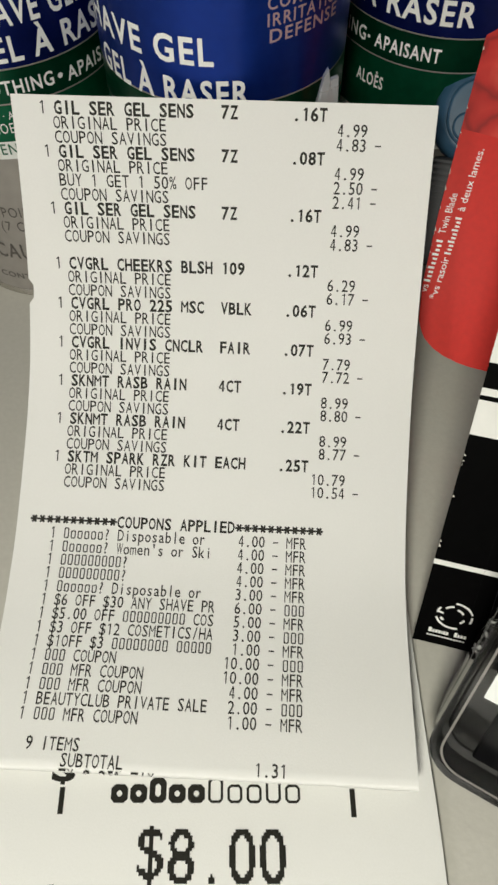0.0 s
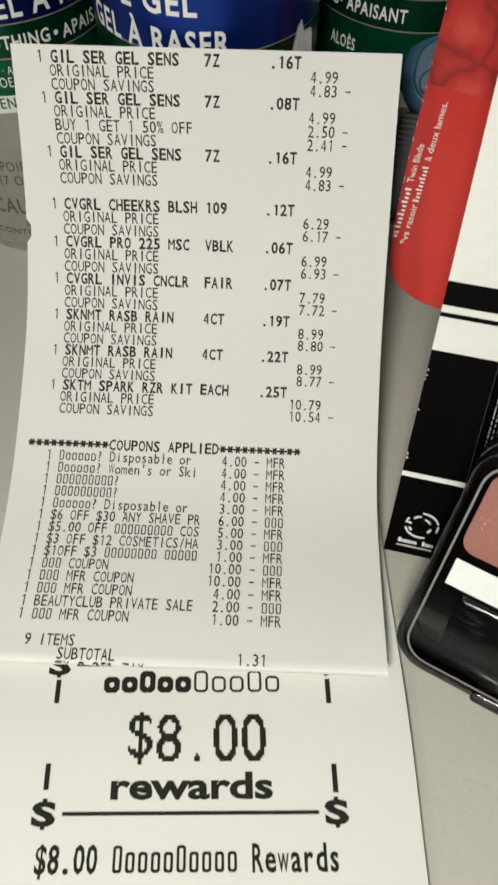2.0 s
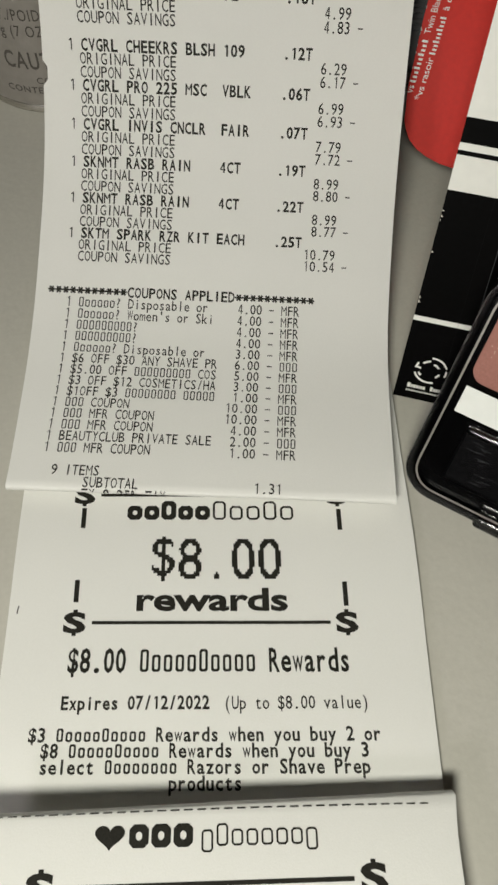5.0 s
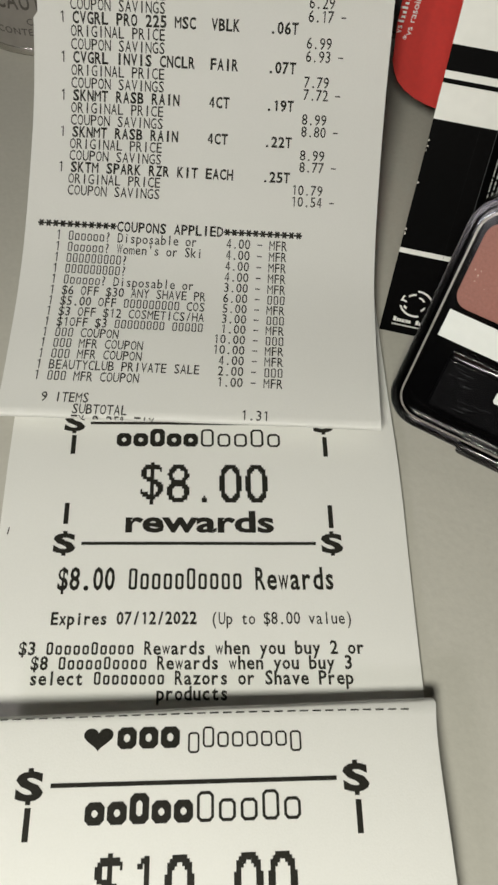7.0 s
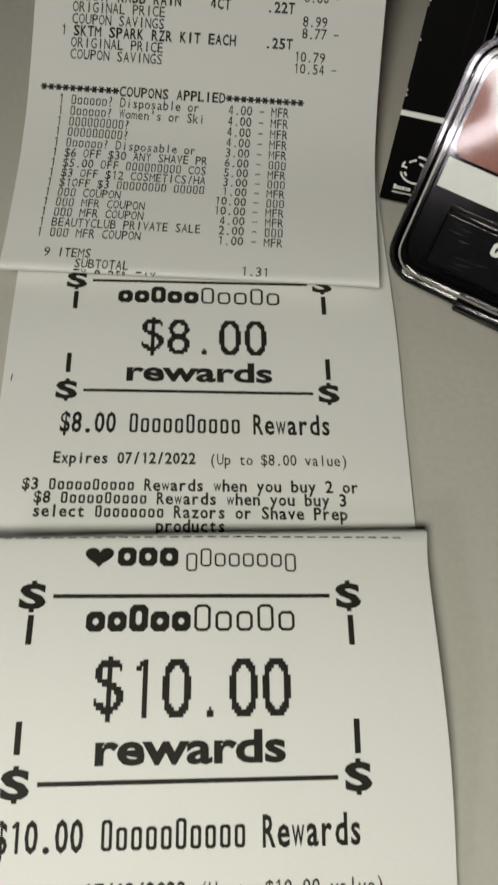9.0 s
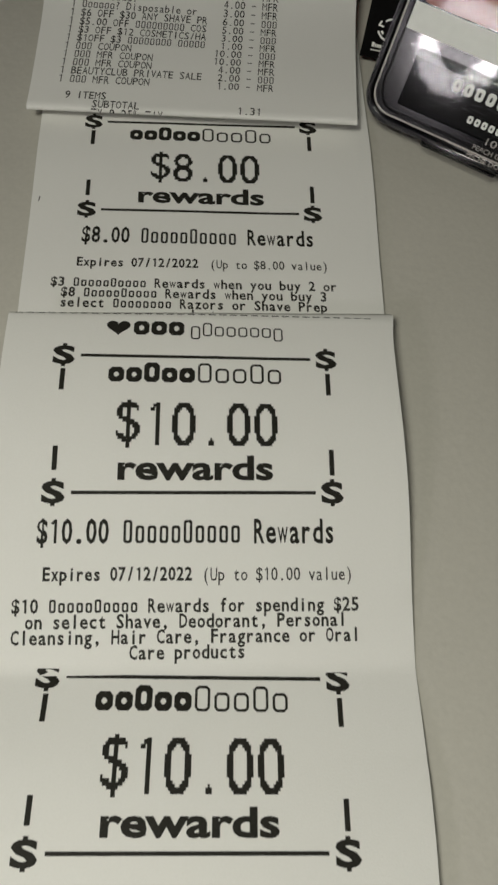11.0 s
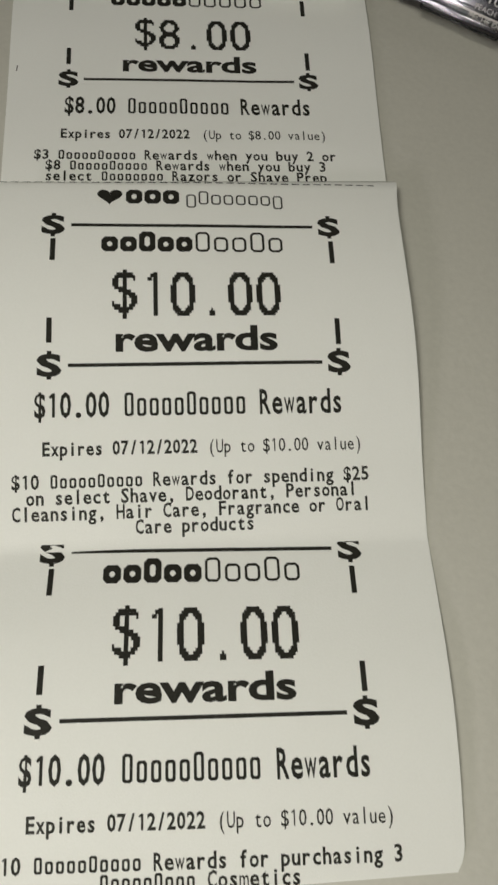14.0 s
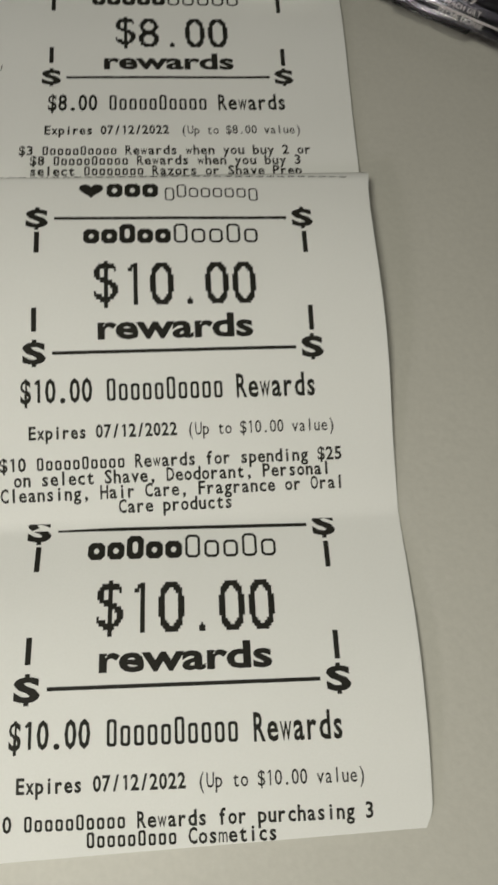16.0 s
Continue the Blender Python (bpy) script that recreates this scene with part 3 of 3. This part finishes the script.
for build in [*mark_blocks(-19.4 * MM, -8.4 * MM, SHOP - 1.7 * MM, 3.5 * MM, 3, "..."), *mark_blocks(-7.5 * MM, 12.5 * MM, SHOP - 1.7 * MM, 2.5 * MM, 0, ".^......", (0, 7))]:
    shop = Print()
    build(shop)
    long_strip.lay(shop, "mark_block", INK_BIG, long_coupon)
reward(long_strip, long_coupon, "$10.00", ["$10 #====#==== Rewards for spending $25", "on select Shave, Deodorant, Personal", "Cleansing, Hair Care, Fragrance or Oral", "Care products"],
       (-5, 0, 27.5, 42.6, 60), (-31.3, -36.58, -65.60, -80.81, -98.3), (-0.003, -0.0042, -0.0088, -0.0066, -0.006), (-0.1, -0.3), 0.997)
reward(long_strip, long_coupon, "$10.00", ["$10 #====#==== Rewards for purchasing 3", "#====#=== Cosmetics"],
       (-1.3, 0, 19.2, 27.5, 42.6, 60), (-98.3, -99.62, -119.68, -127.93, -143.27, -161.0), (0.0224, 0.0224, 0.0216, 0.0215, 0.033, 0.036), (-0.1, -0.9), 0.987)


# ---- shaving gel cans ----
RADIUS = 0.0265


def can(x, y, turn, sheet, label, low=0.0470):
    ob = thing("shaving_gel_can", label, "aerosol can", pose(x, y, 0, 0, 0, turn), group="shaving gel cans")

    def band(name, z0, z1, material, r=RADIUS):
        return part(name, lathe([(r, z0), (r, (z0 + z1) / 2), (r, z1)]), material, ob, smooth=False)

    body = part("base_rim", lathe([(0.0225, LOW + 0.0015), (0.0245, LOW), (0.0264, LOW + 0.0006), (0.0268, LOW + 0.0016), (0.0264, LOW + 0.0026), (RADIUS - 0.0002, LOW + 0.0032)]), STEEL, ob, "bright tinplate seam", True)
    ring = [("grey_band", LOW + 0.0030, low - 0.0045, SILVER), ("white_band", low - 0.0045, low, LABEL_WHITE), ("green_band", low, 0.0557, GREEN),
            ("silver_line", 0.0558, 0.0561, SILVER), ("dark_green_band", 0.0561, 0.0633, GREEN_DARK), ("silver_line", 0.0634, 0.0637, SILVER), ("blue_band", 0.0637, 0.126, sheet)]
    for name, z0, z1, material in ring:
        me = part(name, loft([[(RADIUS * math.cos(2 * math.pi * i / 96), RADIUS * math.sin(2 * math.pi * i / 96), z) for i in range(96)] for z in (z0, z1)], False, False), material, ob, smooth=True)
    part("shoulder", lathe([(RADIUS, 0.126), (0.0255, 0.130), (0.0225, 0.134), (0.020, 0.136)]), STEEL, ob, smooth=True)
    part("cap", lathe([(0.0205, 0.136), (0.0205, 0.160), (0.019, 0.1635), (0.015, 0.165)]), LABEL_WHITE, ob, smooth=True)
    return ob


def can_print(ob, name, text, angle0, angle1, z, cap, material, weight=0.0, lift=0.00012):
    """A word bent round the can between two angles from its front, in degrees, in the can's own turn."""
    pr = Print()
    pr.word(text, radians(angle0) * RADIUS, z, radians(angle1) * RADIUS, cap, weight, 3, 1.16)
    r = RADIUS + lift
    verts = [(r * math.sin(u / RADIUS - 0) * 1.0, -r * math.cos(u / RADIUS), v) for u, v in pr.pts]
    part(name, (verts, pr.faces), material, ob)


def can_dot(ob, angle, z, size):
    pts = [(angle + size / RADIUS * 57.3 * math.cos(a), z + size * math.sin(a)) for a in np.linspace(0, 2 * math.pi, 13)[:-1]]
    r = RADIUS + 0.00012
    part("printed_dot", ([(r * math.sin(radians(a)), -r * math.cos(radians(a)), v) for a, v in pts], [tuple(range(12))]), PRINT_WHITE, ob)


can_left = can(-0.0525, 0.1862, 0, NAVY, "blue and green shaving gel can with grey foot")
can_print(can_left, "label_word", "SHAVE GEL", 2, 58, 0.0722, 0.0050, PRINT_WHITE, 0.022)
can_print(can_left, "label_word", "GEL À RASER", 0, 82, 0.0650, 0.0050, PRINT_WHITE, 0.022)
can_print(can_left, "label_word", "SOOTHING", -7, 34, 0.0581, 0.0030, PRINT_WHITE, 0.018)
can_dot(can_left, 37.5, 0.0594, 0.0006)
can_print(can_left, "label_word", "APAISANT", 41, 82, 0.0575, 0.0030, PRINT_WHITE, 0.018)
can_print(can_left, "label_word", "WITH · AVEC", -6, 19, 0.0524, 0.0019, PRINT_WHITE)
can_print(can_left, "label_word", "ALOE VERA", -3, 25, 0.0492, 0.0024, PRINT_WHITE)
can_print(can_left, "label_word", "SENSITIVE", -3, 30, 0.0438, 0.0027, GREEN, 0.008)
can_print(can_left, "label_word", "NET WT./POIDS", -42, 9, 0.0256, 0.0030, PRINT_GREY)
can_print(can_left, "label_word", "198 g (7 OZ)", -32, 8, 0.0212, 0.0030, PRINT_GREY)
can_print(can_left, "label_word", "CAUTION", -22, 26, 0.0118, 0.0048, PRINT_GREY, 0.015)
can_print(can_left, "label_word", "CONTENTS", -5, 30, 0.0073, 0.0019, PRINT_GREY)
can_print(can_left, "label_word", "CONTENTS", -25, 10, 0.0042, 0.0019, PRINT_GREY, 0.01)

can_mid = can(-0.0012, 0.1735, 0, BLUE, "blue shaving gel can propping up the receipt")
can_print(can_mid, "label_word", "SHAVE GEL", -79, -3, 0.0718, 0.0050, PRINT_WHITE, 0.024)
can_print(can_mid, "label_word", "GEL À RASER", -66, 11.5, 0.0636, 0.0050, PRINT_WHITE, 0.024)
can_print(can_mid, "label_word", "IRRITATION", 19, 60, 0.0782, 0.0023, PRINT_PINK, 0.010)
can_print(can_mid, "label_word", "DEFENSE", 20, 56, 0.0752, 0.0024, PRINT_PINK, 0.014)
can_print(can_mid, "label_word", "COM", 19, 34, 0.0812, 0.0023, PRINT_PINK, 0.010)

can_right = can(0.0518, 0.196, 0, NAVY, "blue and green shaving gel can behind a red pack", 0.0410)
can_print(can_right, "label_word", "SHAVE GEL", -60, 0, 0.0742, 0.0050, PRINT_WHITE, 0.022)
can_print(can_right, "label_word", "GEL À RASER", -88, 0, 0.0662, 0.0050, PRINT_WHITE, 0.022)
can_print(can_right, "label_word", "SOOTHING", -95, -52, 0.0580, 0.0030, PRINT_WHITE, 0.018)
can_dot(can_right, -50, 0.0594, 0.0004)
can_print(can_right, "label_word", "APAISANT", -46, -12, 0.0580, 0.0030, PRINT_WHITE, 0.018)
can_print(can_right, "label_word", "ALOÈS", -55, -38, 0.0487, 0.0029, PRINT_WHITE, 0.018)


# ---- the black and white carton ----
def leaning(x, y, z, turn, lean):
    """A frame whose x runs along the foot, y up the leaning face, and z out of it."""
    return pose(x, y, z, lean, 0, turn)


carton = thing("carton", "black and white cosmetics carton leaning back", "box", leaning(0.0363, 0.0601, 0.0, -15.2, 55))
CW, CH, CD = 0.034, 0.118, 0.016
for name, y0, y1, material in (("black_panel", 0.0, 0.0184, BLACK_CARD), ("white_stripe", 0.0184, 0.0195, WHITE_CARD), ("black_panel", 0.0195, 0.0463, BLACK_CARD), ("white_stripe", 0.0463, 0.0531, WHITE_CARD),
                               ("black_stripe", 0.0531, 0.0540, BLACK_CARD), ("white_stripe", 0.0540, 0.0554, WHITE_CARD), ("black_stripe", 0.0554, 0.0601, BLACK_CARD), ("white_panel", 0.0601, CH, WHITE_CARD)):
    ring_a = [(x, y0, z) for x, z in ((0.0, 0), (0.0134, 0), (0.0138, -0.0003), (CW, -0.0085), (CW, -CD), (0.010, -CD), (0.0002, -0.0003))]
    ring_b = [(x, y1, z) for x, _, z in ring_a]
    if y0 == 0.0:
        ring_a = [(x, max(0.0, (LOW - z * 0.5736) / 0.8192), z) for x, _, z in ring_a]
    part(name, loft([ring_a, ring_b], y0 == 0.0, y1 == CH), material, carton)
seal = Print()
for a0, a1, r in ((20, 95, 3.6), (150, 178, 3.4), (200, 290, 3.6), (-20, 10, 3.5), (100, 140, 2.6), (310, 345, 2.2), (30, 80, 1.9)):
    for a in np.linspace(a0, a1, 8)[:-1]:
        b = a + (a1 - a0) / 7
        seal.bar((r * math.cos(radians(a)) * MM, r * 0.82 * math.sin(radians(a)) * MM), (r * math.cos(radians(b)) * MM, r * 0.82 * math.sin(radians(b)) * MM), 0.42 * MM)
seal.bar((-3.3 * MM, 0.4 * MM), (-2.2 * MM, 0.1 * MM), 0.4 * MM)
seal.bar((-2.6 * MM, -0.9 * MM), (-1.9 * MM, -1.5 * MM), 0.5 * MM)
part("round_mark", ([(0.0068 + u, 0.0076 + v, 0.00008) for u, v in seal.pts], seal.faces), WHITE_CARD, carton, "white animal welfare seal")
lettering = Print()
x = 2.6
for w in (0.7, 0.4, 0.5, 0.5, 0.25, 0.35, 0.5, 0.9, 0.6, 0.4, 0.5, 0.5):
    if w < 0.9:
        lettering.rect(x * MM, 2.75 * MM, (x + w) * MM, (3.5 + 0.3 * (w > 0.55)) * MM)
    x += w + 0.14
for i in range(13):
    lettering.rect((2.5 + 0.6 * i) * MM, 1.85 * MM, (2.9 + 0.6 * i) * MM, 2.2 * MM)
part("seal_lettering", ([(u, v, 0.00008) for u, v in lettering.pts], lettering.faces), WHITE_CARD, carton)
wear = Print()
for i in range(7):
    yy = random.uniform(0.014, 0.047)
    wear.add([(0.0001, yy), (random.uniform(0.0002, 0.0006), yy + 0.0002), (0.0001, yy + random.uniform(0.0003, 0.0009))], [(0, 1, 2)])
part("edge_wear_and_glint", ([(u, v, 0.00009) for u, v in wear.pts], wear.faces), CARD_EDGE, carton)
part("crease_line", ([(0.0098, 0.0, 0.00008), (0.00986, 0.0, 0.00008), (0.00986, 0.046, 0.00008), (0.0098, 0.046, 0.00008)], [(0, 1, 2, 3)]), BRUSH, carton)
# Grey line painted in for the highlight along the carton's right corner.
part("edge_wear_and_glint", ([(0.01332, 0.0, 0.00009), (0.01342, 0.0, 0.00009), (0.01342, 0.0463, 0.00009), (0.01332, 0.0463, 0.00009)], [(0, 1, 2, 3)]), RUBBER, carton)
side = Print()
for col in range(4):
    yy = 0.0225
    while yy < 0.044:
        step = random.uniform(0.0003, 0.0008)
        side.rect(0.0010 + 0.0009 * col, yy, 0.00122 + 0.0009 * col, yy + step)
        yy += step + random.choice((0.0002, 0.0002, 0.0006))
fall = 0.0082 / (CW - 0.0138)
part("side_print", ([(0.0142 + u, v, -0.00035 - fall * (u + 0.0004) + 0.0001) for u, v in side.pts], side.faces), LABEL_WHITE, carton)


# ---- the blush compact ----
LEAN = 58
foot = Vector((0.0372, 0.0345, 0.0068))
compact = thing("blush_compact", "black blush compact with clear lid standing tilted", "makeup compact", leaning(foot.x, foot.y, foot.z, -31, LEAN))
W, H, R0 = 0.0573, 0.0500, 0.0072


def slab(w, h, r, z0, z1, ox, oy, n=7, soft=0.0):
    if soft:
        rings = [[(x * (w - 2 * e) / w + e + ox, y * (h - 2 * e) / h + e + oy, z) for x, y in rounded(w, h, r, n)] for e, z in ((soft, z0), (0, z0 + soft), (0, z1 - soft), (soft * 0.3, z1 - soft * 0.3), (soft, z1))]
    else:
        rings = [[(x + ox, y + oy, z) for x, y in rounded(w, h, r, n)] for z in (z0, z1)]
    return loft(rings)


X0, Y0 = -0.0041, -0.0030
part("base", slab(W, H, R0, -0.0140, -0.0062, X0, Y0, soft=0.0012), BLACK_PLASTIC, compact, "glossy black base", True)
tray = part("tray", slab(W - 0.003, H - 0.003, R0 - 0.001, -0.0062, -0.0040, X0 + 0.0015, Y0 + 0.0015), BLACK_PLASTIC, compact)
# Silver strip drawn for the bright lines that light makes at the lid's edge.
part("rim_glint_line", ([(x + X0, y + Y0, -0.0002) for x, y in [(a + 0.0021, b + 0.0023) for a, b in rounded(W - 0.0042, H - 0.0046, R0 - 0.0018)] + [(a + 0.00252, b + 0.00272) for a, b in rounded(W - 0.00504, H - 0.00544, R0 - 0.0022)]],
                  [(i, (i + 1) % 28, 28 + (i + 1) % 28, 28 + i) for i in range(28)]), SILVER, compact, "thin silver line painted as the lid edge's glint")
pan = [[(x - 0.0004, y + 0.0240, z) for x, y in rounded(0.0430, 0.0175, 0.0030)] for z in (-0.0040, -0.0033)]
part("powder", loft(pan), BLUSH, compact, "peach pink pressed powder", False)
part("label_strip", ([(0.0, 0.0182, 0.0001), (0.0485, 0.0182, 0.0001), (0.0485, 0.0240, 0.0001), (0.0, 0.0240, 0.0001)], [(0, 1, 2, 3)]), STICKER, compact, "blank white sticker strip")
SCRATCHES = Print()
part("brush_well", box(0.0040, 0.0460, 0.0020, 0.0146, -0.0040, -0.0034, 0.0004), BRUSH, compact, "dark brush compartment")
for i in range(60):
    x, y = random.uniform(0.005, 0.043), random.uniform(0.003, 0.0135)
    part_len = random.uniform(0.0006, 0.0035)
    streak = Print()
    streak.bar((x, y), (x + part_len, y + random.uniform(-0.0003, 0.0003)), random.uniform(0.00005, 0.00011))
    SCRATCHES.add(streak.pts, streak.faces)
tagged(part("bristle_marks", ([(u, v, -0.00335) for u, v in SCRATCHES.pts], SCRATCHES.faces), RUBBER, compact), kind="stuff")
part("well_edge", box(0.0040, 0.0460, 0.0132, 0.0152, -0.0040, -0.0026, 0.0009, 4), BLACK_PLASTIC, compact, "", True)
rims = [(0.0, -0.0016)] + [(0.0015 * (1 - math.cos(radians(a))), -0.0015 + 0.0015 * math.sin(radians(a))) for a in (0, 15, 30, 45, 60, 75, 90)] + [(0.0018, 0.0), (0.0022, 0.0)]
lid = part("lid", loft([[(x * (W - 2 * e) / W + e + X0, y * (H - 2 * e) / H + e + Y0, z) for x, y in rounded(W, H, R0, 7)] for e, z in rims], False), LID, compact, "clear scratched plastic lid", True)
lid.visible_shadow = False
part("lid_wall", (lambda o, i: (o + i, [(a, (a + 1) % 32, 32 + (a + 1) % 32, 32 + a) for a in range(32)] + [(64 + a, 96 + a, 96 + (a + 1) % 32, 64 + (a + 1) % 32) for a in range(32)] + [(a, 64 + a, 64 + (a + 1) % 32, (a + 1) % 32) for a in range(32)]
                                 + [(32 + a, 32 + (a + 1) % 32, 96 + (a + 1) % 32, 96 + a) for a in range(32)]))(
    [(x + X0, y + Y0, z) for z in (-0.0060, -0.0013) for x, y in rounded(W, H, R0, 7)],
    [(x + X0 + 0.0011, y + Y0 + 0.0011, z) for z in (-0.0060, -0.0013) for x, y in rounded(W - 0.0022, H - 0.0022, R0 - 0.0008, 7)]), BLACK_PLASTIC, compact)
part("catch_tab", box(0.0137, 0.0340, Y0 - 0.0012, Y0 + 0.0016, -0.0050, -0.0006, 0.0008, 3), CATCH, compact, "clear lid catch", True)
for count, x, y, pitch, cap in ((9, 0.0166, 0.0100, 0.00287, 0.0028), (8, 0.0227, 0.0050, 0.00184, 0.0017)):
    for i in range(count):
        pr = Print()
        pr.mono("#", x + i * pitch, y, pitch, cap, 0.04)
        part("brand_block", ([(u, v, 0.0001) for u, v in pr.pts], pr.faces), STICKER, compact)
for text, x0, x1, y, cap in (("109", 0.0284, 0.0328, 0.0022, 0.0016), ("PEACH GILT", 0.0260, 0.0352, 0.0003, 0.0011), ("PÊCHE DORÉE", 0.0254, 0.0368, -0.0018, 0.0011)):
    pr = Print()
    pr.word(text, x0, y, x1, cap)
    part("shade_name", ([(u, v, 0.0001) for u, v in pr.pts], pr.faces), SILVER, compact)


# ---- the red razor pack ----
pack = thing("razor_pack", "red card razor pack with blue razor leaning back", "razor pack", leaning(0.0475, 0.135, 0.0220, -15, 50))
outline = [(0.050, -0.0165), (0.050, 0.100), (-0.0002, 0.100), (-0.0020, 0.050), (-0.0034, 0.018), (-0.0034, 0.002), (-0.0024, -0.0062)]
outline += [(0.0150 - 0.0168 * math.cos(radians(a)), -0.0065 - 0.0088 * math.sin(radians(a))) for a in (12, 26, 40, 54, 68, 80, 90)] + [(0.030, -0.0164)]
part("card", loft([[(x, y, -0.0005) for x, y in reversed(outline)], [(x, y, 0.0) for x, y in reversed(outline)]]), RED_CARD, pack, "glossy red printed card")
berry = [(-0.0025, 0.0365), (0.012, 0.0350), (0.026, 0.0345), (0.049, 0.0355), (0.049, 0.099), (-0.0001, 0.099)]
part("printed_picture", ([(x, y, 0.00012) for x, y in berry], [tuple(range(len(berry)))]), BERRIES, pack, "printed raspberries")
edge = Print()
for i in range(16):
    yy = random.uniform(0.004, 0.07)
    x = float(np.interp(yy, [0.002, 0.018, 0.05, 0.1], [-0.0034, -0.0034, -0.0020, -0.0002]))
    edge.add([(x, yy), (x + random.uniform(0.0001, 0.00035), yy + 0.0002), (x, yy + random.uniform(0.0003, 0.0012))], [(0, 1, 2)])
part("edge_wear_and_glint", ([(x, y, 0.00014) for x, y in edge.pts], edge.faces), CARD_EDGE, pack)


def up_the_card(text, x, y0, y1, size, bars=()):
    """A line of small print that runs up the card; bars: stretches of it set as plain blocks."""
    pr = Print()
    span = y1 - y0
    for word, a, b in bars:
        m = len(word)
        for i in range(m):
            pr.rect(y0 + span * (a + (b - a) * i / m), 0, y0 + span * (a + (b - a) * (i + 0.5) / m), size * (0.62 if i % 3 else 0.92))
    for word, a, b in text:
        pr.word(word, y0 + span * a, 0, y0 + span * b, size, 0.002)
    slope = 0.085
    part("small_print", ([(x - v + slope * u, u, 0.00014) for u, v in pr.pts], pr.faces), PRINT_WHITE, pack)


up_the_card([("*vs", 0.0, 0.09), ("rasoir", 0.12, 0.29), ("à deux lames.", 0.60, 1.0)], 0.0005, -0.0008, 0.0330, 0.0016, [("##########", 0.31, 0.57)])
up_the_card([("vs", 0.0, 0.08), ("Twin Blade", 0.60, 1.0)], -0.0021, 0.0004, 0.0230, 0.0016, [("##########", 0.11, 0.56)])
handle = part("razor_handle", slab(0.022, 0.0225, 0.0095, -0.0150, -0.0055, -0.0090, 0.0300, soft=0.0026), BLUE_PLASTIC, pack, "translucent blue razor handle", True)
part("handle_ridge", slab(0.015, 0.0150, 0.0065, -0.0060, -0.0046, -0.0062, 0.0330, soft=0.0006), BLUE_PLASTIC, handle)
part("handle_ridge", slab(0.011, 0.0060, 0.0028, -0.0048, -0.0036, -0.0045, 0.0345, soft=0.0005), BLUE_PLASTIC, handle)
part("grip", box(-0.0075, 0.0050, 0.0060, 0.0310, -0.0140, -0.0068, 0.002, 3), RUBBER, pack, "dark grey ribbed rubber grip", True)
part("backing_tray", box(0.0, 0.048, -0.006, 0.095, -0.0317, -0.0120, 0.001), RUBBER, pack)
for i in range(12):
    part("grip_rib", box(-0.0070, 0.0045, 0.0295 - 0.0013 * i, 0.0301 - 0.0013 * i, -0.0070, -0.0063), RUBBER, pack)

wrapper = thing("plastic_wrapper", "clear plastic wrapper corner standing between the cans", "wrapper", pose(0.0200, 0.1500, 0, 0, 0, 8))
low_fin = LOW / 1.12
fin = [(-0.009, low_fin), (0.006, low_fin), (0.0055, 0.052), (0.0042, 0.0605), (0.0016, 0.0600), (0.0008, 0.0622), (-0.0004, 0.0608), (-0.0032, 0.052)]
part("film", loft([[(x * 0.62 - 0.0012, 0.0 + 0.0016 * math.sin(z * 60), z * 1.12) for x, z in fin], [(x * 0.62 - 0.0012, 0.0010 + 0.0016 * math.sin(z * 60), z * 1.12) for x, z in fin]]), BLISTER, wrapper)


# ---- the ring lamp whose light shows in the compact's lid ----
way = Vector((-0.582, -0.685, 0.440)).normalized()
centre = Vector((-0.384, -0.478, 0.352))
ring_lamp = thing("ring_lamp", "white ring lamp on a stand beside the table", "lamp", Matrix.Translation(centre) @ way.to_track_quat("-Z", "Y").to_matrix().to_4x4())


def torus(big, small, n=48, m=12):
    verts = [((big + small * math.cos(2 * math.pi * j / m)) * math.cos(2 * math.pi * i / n), (big + small * math.cos(2 * math.pi * j / m)) * math.sin(2 * math.pi * i / n), small * math.sin(2 * math.pi * j / m)) for i in range(n) for j in range(m)]
    return verts, [(i * m + j, ((i + 1) % n) * m + j, ((i + 1) % n) * m + (j + 1) % m, i * m + (j + 1) % m) for i in range(n) for j in range(m)]


inv = ring_lamp.matrix_world.inverted()
pole = [[inv @ Vector((centre.x + 0.006 * math.cos(a), centre.y - 0.045 + 0.006 * math.sin(a), z)) for a in np.linspace(0, 2 * math.pi, 13)[:-1]] for z in (-0.745, centre.z)]
part("stand", loft(pole), RING_BODY, ring_lamp)
foot_plate = [[inv @ Vector((centre.x + r * math.cos(a), centre.y - 0.045 + r * math.sin(a), z)) for a in np.linspace(0, 2 * math.pi, 25)[:-1]] for r, z in ((0.11, -0.75), (0.10, -0.735))]
part("base", loft(foot_plate), RING_BODY, ring_lamp)
part("housing", torus(0.037, 0.0105), RING_BODY, ring_lamp, smooth=True).location = (0, 0, -0.006)
part("arm", loft([[inv @ Vector((centre.x - 0.01 + 0.02 * k, centre.y - 0.05 + dy, centre.z + dz)) for dy, dz in ((0, -0.006), (0.03, -0.006), (0.03, 0.006), (0, 0.006))] for k in (0, 1)]), RING_BODY, ring_lamp)
part("tube", torus(0.037, 0.0095), RING, ring_lamp, "glowing white ring tube", True)
